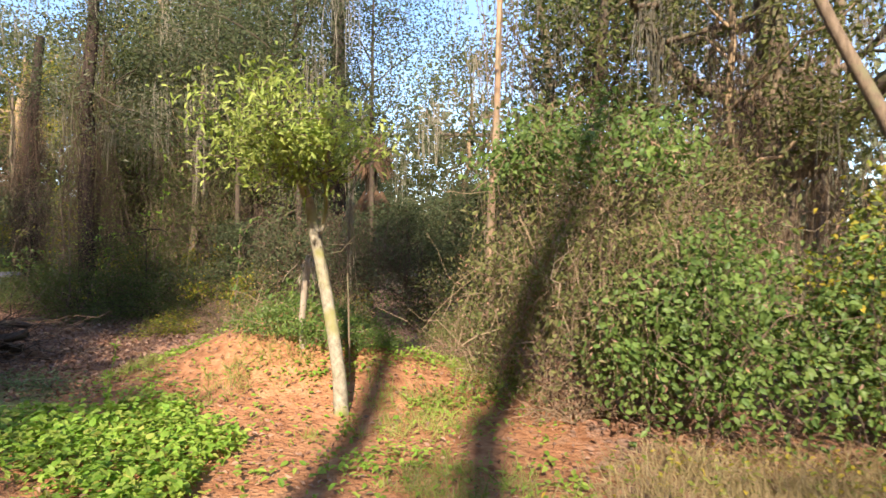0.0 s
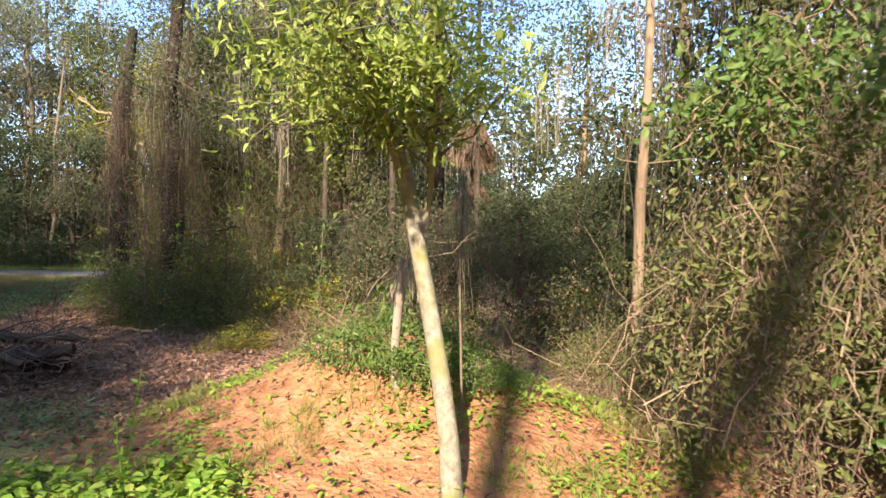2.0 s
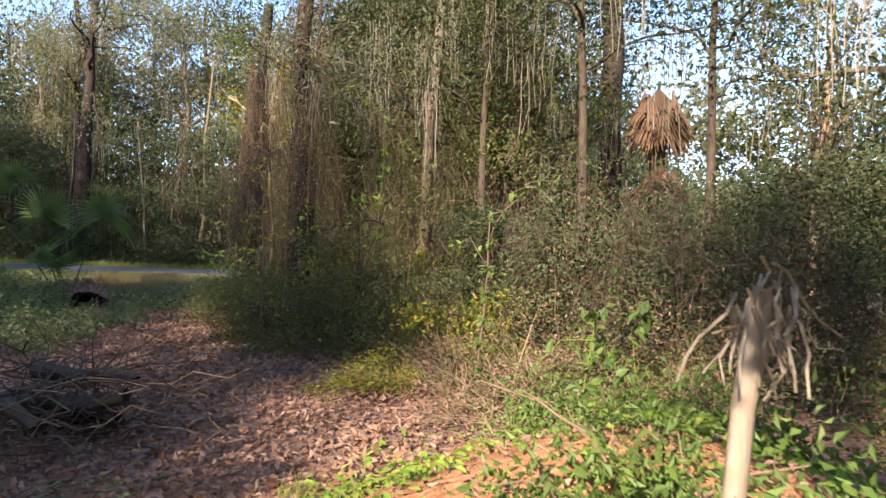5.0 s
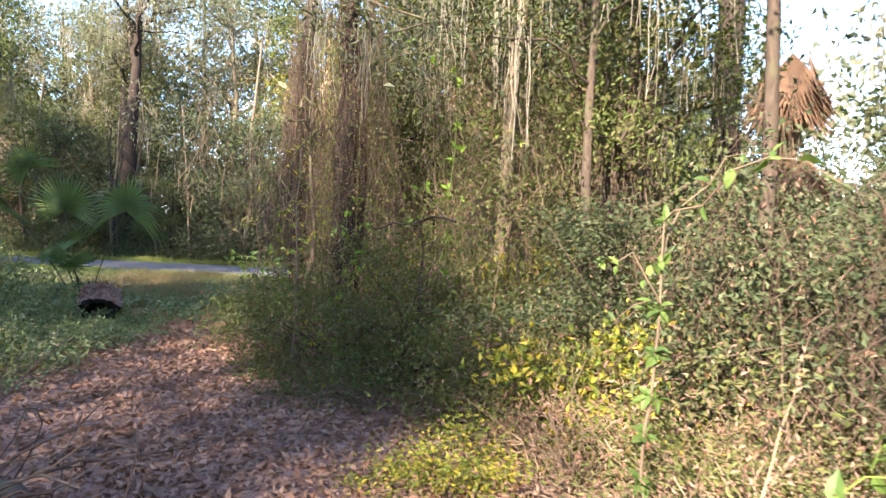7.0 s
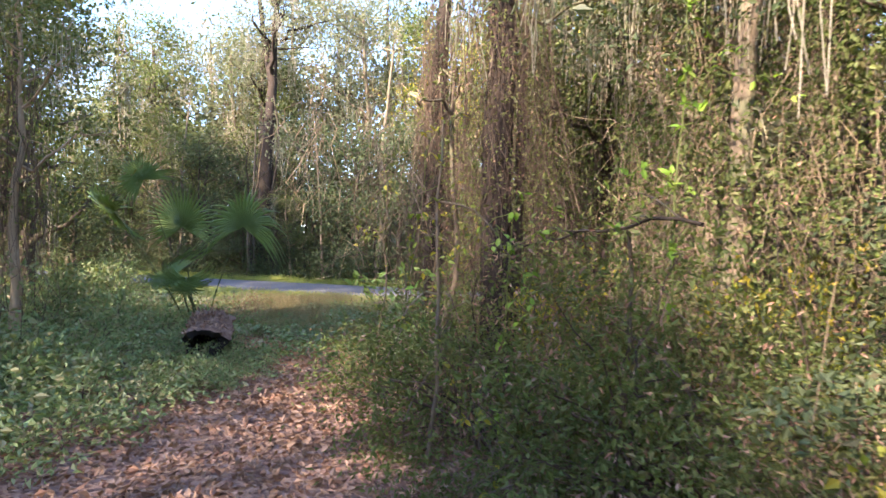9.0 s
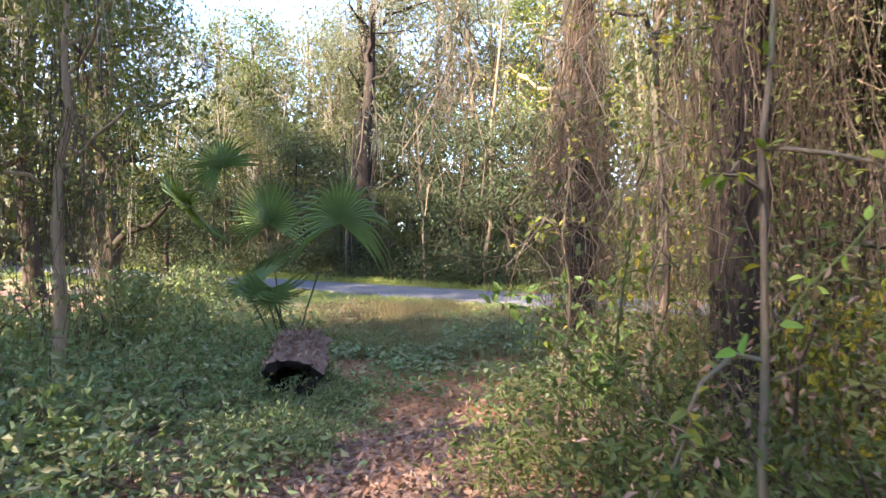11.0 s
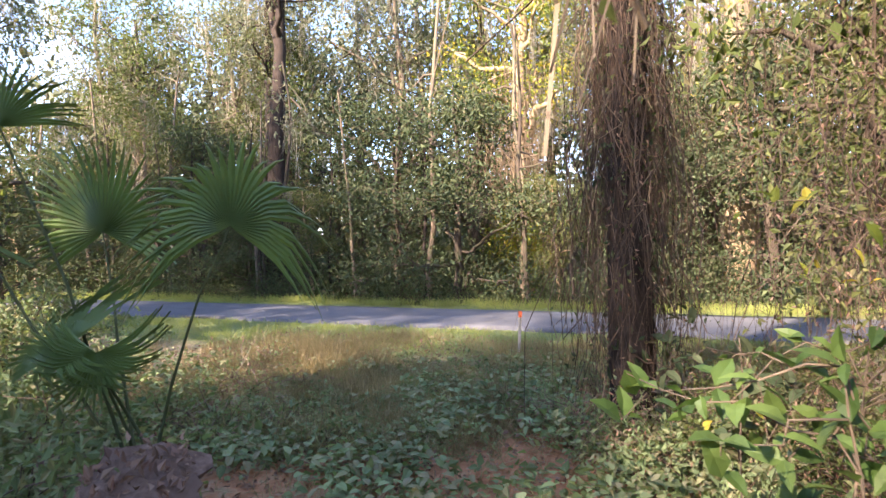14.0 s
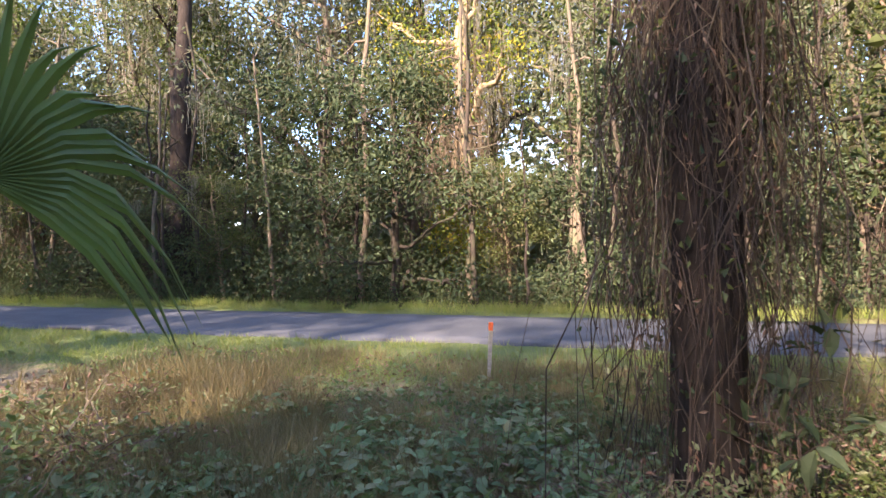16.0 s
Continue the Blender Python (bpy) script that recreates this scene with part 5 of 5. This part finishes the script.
tufts("dry_weeds", "shin-high grey-brown dry weeds", 420, lambda x, y: np.clip(1.3 - np.hypot((x + 15.0) / 2.0, (y - 16.6) / 1.2), 0, 1), M_STRAW, 0.34, 117, (-18, -12.5, 15, 18.5), 10, 0.8)
tufts("grass_tufts", "small green grass tufts", 260, lambda x, y: step01(0.5, 0.8, patchy(x, y, 1.9, 9)), M_GRASS, 0.16, 115, (-4, 1, 3.5, 8), 20, 0.7)

spread(shrub("weed_clump", "leafy dull green weed clump", M_COVER_DARK, 0.6, 0.55, 1100, 0.08, 0.5, 121, 30, 16, M_VINE_DARK, twigs=14, group="weed clumps", spread=0.22, category="weeds"),
       [(-12.9, 12.5, 1.0, 0, 1.0), (-12.2, 12.95, 0.45, 120, 0.9), (-12.25, 13.75, 0.5, 50, 0.9), (-13.25, 13.05, 0.7, 200, 1.1), (-12.95, 14.0, 0.6, 300, 1.1), (-11.55, 12.75, 0.6, 10, 1.2), (-11.35, 12.45, 0.5, 170, 1.1), (-11.75, 12.95, 0.55, 75, 0.8), (-11.95, 12.72, 0.5, 33, 0.9), (-12.0, 17.45, 0.8, 5, 0.9), (-11.5, 17.2, 0.9, 95, 1.0), (-12.5, 17.5, 0.6, 185, 0.8), (-14.6, 17.0, 0.7, 55, 0.6), (-15.8, 18.2, 0.7, 145, 0.7), (-15.0, 16.3, 0.8, 235, 0.7), (-12.2, 13.62, 0.55, 15, 1.0), (-12.75, 12.75, 0.7, 165, 1.1), (-12.6, 13.3, 0.45, 195, 1.5), (-11.6, 13.5, 0.4, 20, 0.7), (-13.3, 13.3, 0.8, 40, 0.9), (-11.9, 12.3, 0.8, 90, 0.8), (-14.2, 13.4, 1.1, 140, 1.2), (-13.9, 12.3, 1.2, 200, 1.1), (-15.3, 13.2, 1.3, 260, 1.3), (-12.6, 13.9, 0.7, 320, 0.9), (-15.6, 15.2, 1.0, 20, 1.0), (-11.2, 11.4, 1.0, 60, 0.9),
        (-12.6, 11.2, 1.2, 110, 1.1), (-14.2, 15.8, 0.7, 150, 0.8), (-10.2, 10.6, 0.9, 210, 0.8), (-13.5, 16.2, 0.7, 250, 0.6), (-16.5, 14.3, 1.2, 290, 1.2), (-11.4, 14.9 + 1.9, 0.8, 340, 1.0), (-10.6, 16.0, 0.9, 10, 1.2), (-12.0, 18.9, 0.9, 70, 0.8), (-13.2, 18.6, 0.7, 130, 0.6)])


def weed_stalk(x, y, h, seed, lean, leafm=None, label="tall yellow-green weed stalk with small leaves", size=0.05, leaves=26, branches=0, stem=None, thick=0.006, group="weed stalks"):
    """A single upright stalk with leaves along it, and arching side shoots where it has them."""
    rng = np.random.default_rng(seed)
    e = thing("weed_stalk", label, "weed", (x, y, float(ground_z(x, y))), group)
    ax = wiggle((0, 0, -0.05), (lean[0], lean[1], h), 9, 0.009 * h, rng)
    part("stem", mesh_of("stem", *tube(ax, np.linspace(thick, thick * 0.4, 9), 6), True), stem or M_COVER, e)
    spots = [ax[rng.integers(2, 9)] for _ in range(leaves)]
    for _ in range(branches):
        a0 = ax[rng.integers(4, 9)]
        p = wiggle(a0, a0 + rng.normal(size=3) * [0.4, 0.4, 0.3], 7, 0.04, rng, -0.08)
        part("shoot", mesh_of("shoot", *tube(p, np.linspace(thick * 0.5, thick * 0.2, 7), 5), True), stem or M_COVER, e)
        spots += [p[rng.integers(2, 7)] for _ in range(9)]
    p = np.array(spots) + rng.normal(size=(len(spots), 3)) * 0.012
    v, f = leaf_geo_fine(p, rng.normal(size=p.shape) + [0, 0, 0.1], rng.normal(size=p.shape) * 0.4 + [0, -0.3, 1], size * rng.uniform(0.6, 1.3, len(p)), 0.5, 0.2, rng)
    part("foliage", mesh_of("foliage", v, f), leafm or M_COVER, e, kind="stuff")
    return e


weed_stalk(-3.3, 5.9, 0.72, 131, (0.12, 0.0))
weed_stalk(-3.0, 5.5, 0.5, 132, (-0.1, 0.05))
weed_stalk(-9.12, 13.2, 2.3, 133, (-0.08, 0.1), M_LEAF_YELLOW, "pale bare sapling with arching shoots and yellow leaves", 0.06, 8, 7, M_VINE, 0.013, "saplings")
weed_stalk(-8.75, 13.0, 2.5, 134, (0.1, 0.25), M_LEAF_YELLOW, "thin green sapling with yellowing leaves", 0.06, 12, 8, M_LEAF_MID, 0.009, "saplings")
weed_stalk(-9.9, 14.6, 1.5, 135, (0.2, 0.1), M_LEAF_YELLOW, "thin sapling with yellowing leaves", 0.06, 10, 6, M_VINE, 0.008, "saplings")
weed_stalk(-10.3, 15.2, 1.3, 136, (0.1, 0.15), M_LEAF_VINE, "bare-stemmed bush with a few broad green leaves", 0.11, 8, 8, M_VINE, 0.009, "saplings")
weed_stalk(-9.3, 14.35, 3.6, 137, (0.05, 0.1), M_LEAF_OLIVE, "thin grey straight sapling trunk", 0.07, 30, 6, M_BARK, 0.045, "saplings")

weed_stalk(-3.6, 10.2, 1.75, 138, (0.05, 0.1), M_LEAF_VINE, "ivy-clad upright stem with green leaves", 0.08, 90, 4, M_VINE, 0.012, "saplings")
weed_stalk(-2.6, 9.7, 0.8, 139, (0.1, 0.0), M_LEAF_VINE, "broad-leaved green weed at the path edge", 0.11, 14, 5, M_COVER, 0.007)
weed_stalk(-2.1, 9.5, 0.7, 140, (-0.1, 0.1), M_LEAF_VINE, "broad-leaved green weed at the path edge", 0.11, 14, 5, M_COVER, 0.007)
weed_stalk(-10.6, 15.0, 1.35, 141, (0.0, 0.0), M_RED, "thin stem with a few red leaves", 0.045, 3, 0, M_VINE, 0.006, "saplings")

# broad leaves and dry stems beside the end of the walk
weed_stalk(-10.05, 14.55, 1.3, 151, (-0.15, 0.1), M_LEAF_VINE, "broad-leaved creeper on bare dry stems", 0.12, 16, 7, M_VINE, 0.009, "saplings")
weed_stalk(-9.75, 14.2, 1.1, 152, (0.1, 0.1), M_LEAF_VINE, "broad-leaved creeper on bare dry stems", 0.11, 14, 6, M_VINE, 0.008, "saplings")
weed_stalk(-10.4, 15.3, 0.6, 153, (0.05, 0.0), M_LEAF_VINE, "low plant with broad green leaves", 0.12, 8, 1, M_COVER, 0.007)
weed_stalk(-9.6, 14.9, 2.6, 154, (-0.1, 0.2), M_LEAF_YELLOW, "tall thin vine with yellow and green leaves", 0.09, 22, 9, M_VINE, 0.008, "saplings")
weed_stalk(-10.1, 16.1, 2.2, 155, (0.2, 0.1), M_LEAF_YELLOW, "tall thin vine with yellow and green leaves", 0.08, 18, 8, M_VINE, 0.008, "saplings")
weed_stalk(-11.15, 16.9, 0.95, 156, (0.1, 0.1), M_LEAF_DARK, "dark broad-leaved plant among dry brush", 0.15, 16, 5, M_VINE_DARK, 0.008)
weed_stalk(-11.7, 17.35, 0.9, 157, (-0.1, 0.1), M_LEAF_DARK, "dark broad-leaved plant among dry brush", 0.13, 14, 5, M_VINE_DARK, 0.008)
spread(shrub("bramble", "dim tangle of bare brown stems and small dull leaves", M_COVER_DARK, 0.7, 0.7, 900, 0.06, 0.45, 159, 36, 50, M_VINE, twigs=150, dry=0.4, spread=0.24, category="brush", group="brambles"),
       [(-11.5, 17.9, 1.0, 0, 1.0), (-12.35, 17.3, 0.8, 80, 1.1), (-11.85, 17.3, 0.7, 190, 1.2), (-10.9, 17.9, 1.0, 150, 1.2), (-15.4, 15.3, 0.9, 210, 0.8), (-16.4, 16.3, 1.1, 280, 0.8), (-14.9, 15.9, 0.7, 40, 0.6), (-17.2, 17.2, 1.0, 100, 0.7), (-11.9, 18.6, 0.9, 330, 1.0)])
# leafy growth along the far side of the clearing
spread(shrub("leafy_bush", "chest-high leafy green bush in the shade", M_COVER_DARK, 0.9, 1.2, 3200, 0.075, 0.5, 160, 50, 26, M_VINE_DARK, twigs=30, spread=0.2, group="leafy bushes"),
       [(-13.3, 11.0, 1.0, 0, 1.0), (-14.6, 10.6, 1.2, 90, 1.2), (-16.2, 12.2, 1.2, 200, 1.2), (-18.0, 13.4, 1.1, 300, 1.1), (-12.0, 10.2, 0.7, 30, 0.8), (-19.8, 14.6, 1.1, 140, 1.2), (-17.8, 11.0, 1.3, 60, 1.4), (-21.5, 15.6, 1.2, 250, 1.2)])
tufts("dry_weeds", "tan dry weeds and grass stalks in the clearing", 700, lambda x, y: np.clip(1.4 - np.hypot((x + 16.2) / 2.3, (y - 17.0) / 1.6), 0, 1) * (path_dist(x, y) > 0.4), M_STRAW, 0.38, 161, (-20, -13, 14.5, 19.5), 9, 0.6)
tufts("dry_grass", "sunlit dry straw grass beside the path", 700, lambda x, y: np.clip(1.3 - np.hypot((x - 2.4) / 1.4, (y - 4.0) / 0.9), 0, 1), M_STRAW, 0.26, 162, (0.6, 4.6, 2.6, 5.4), 12, 0.9)
scatter("fallen_leaves", "yellow leaves and small weeds in dry grass", "leaves", 900, lambda x, y: np.clip(1.3 - np.hypot((x - 2.4) / 1.4, (y - 4.1) / 0.9), 0, 1), M_LEAF_YELLOW, 0.06, 0.5, 163, 0.16, True, box=(0.6, 4.6, 2.6, 5.4))
tufts("dry_weeds", "tan dry weeds over the shaded clearing", 1700, lambda x, y: step01(0.25, 0.6, patchy(x, y, 1.6, 3)) * (road_off(x, y) < -1.5) * (x < -12.9), M_STRAW, 0.26, 168, (-19.5, -12.9, 15.2, 20), 9, 0.9)
weed_stalk(-6.25, 13.2, 3.4, 164, (0.0, 0.1), M_COVER, "slim shoot with bright green sunlit leaves", 0.085, 60, 8, M_LEAF_MID, 0.012, "saplings")
weed_stalk(-7.3, 12.6, 1.9, 165, (0.0, 0.1), M_COVER, "slim shoot with bright green sunlit leaves", 0.07, 30, 6, M_LEAF_MID, 0.009, "saplings")
weed_stalk(-7.0, 12.0, 0.6, 166, (0.1, 0.0), M_LEAF_YELLOW, "small stem with yellow leaves at the path edge", 0.06, 14, 4, M_VINE, 0.006)
weed_stalk(-7.75, 12.3, 2.6, 167, (0.05, 0.05), M_LEAF_YELLOW, "thin grey upright stem with a few yellow leaves", 0.06, 14, 3, M_BARK, 0.02, "saplings")
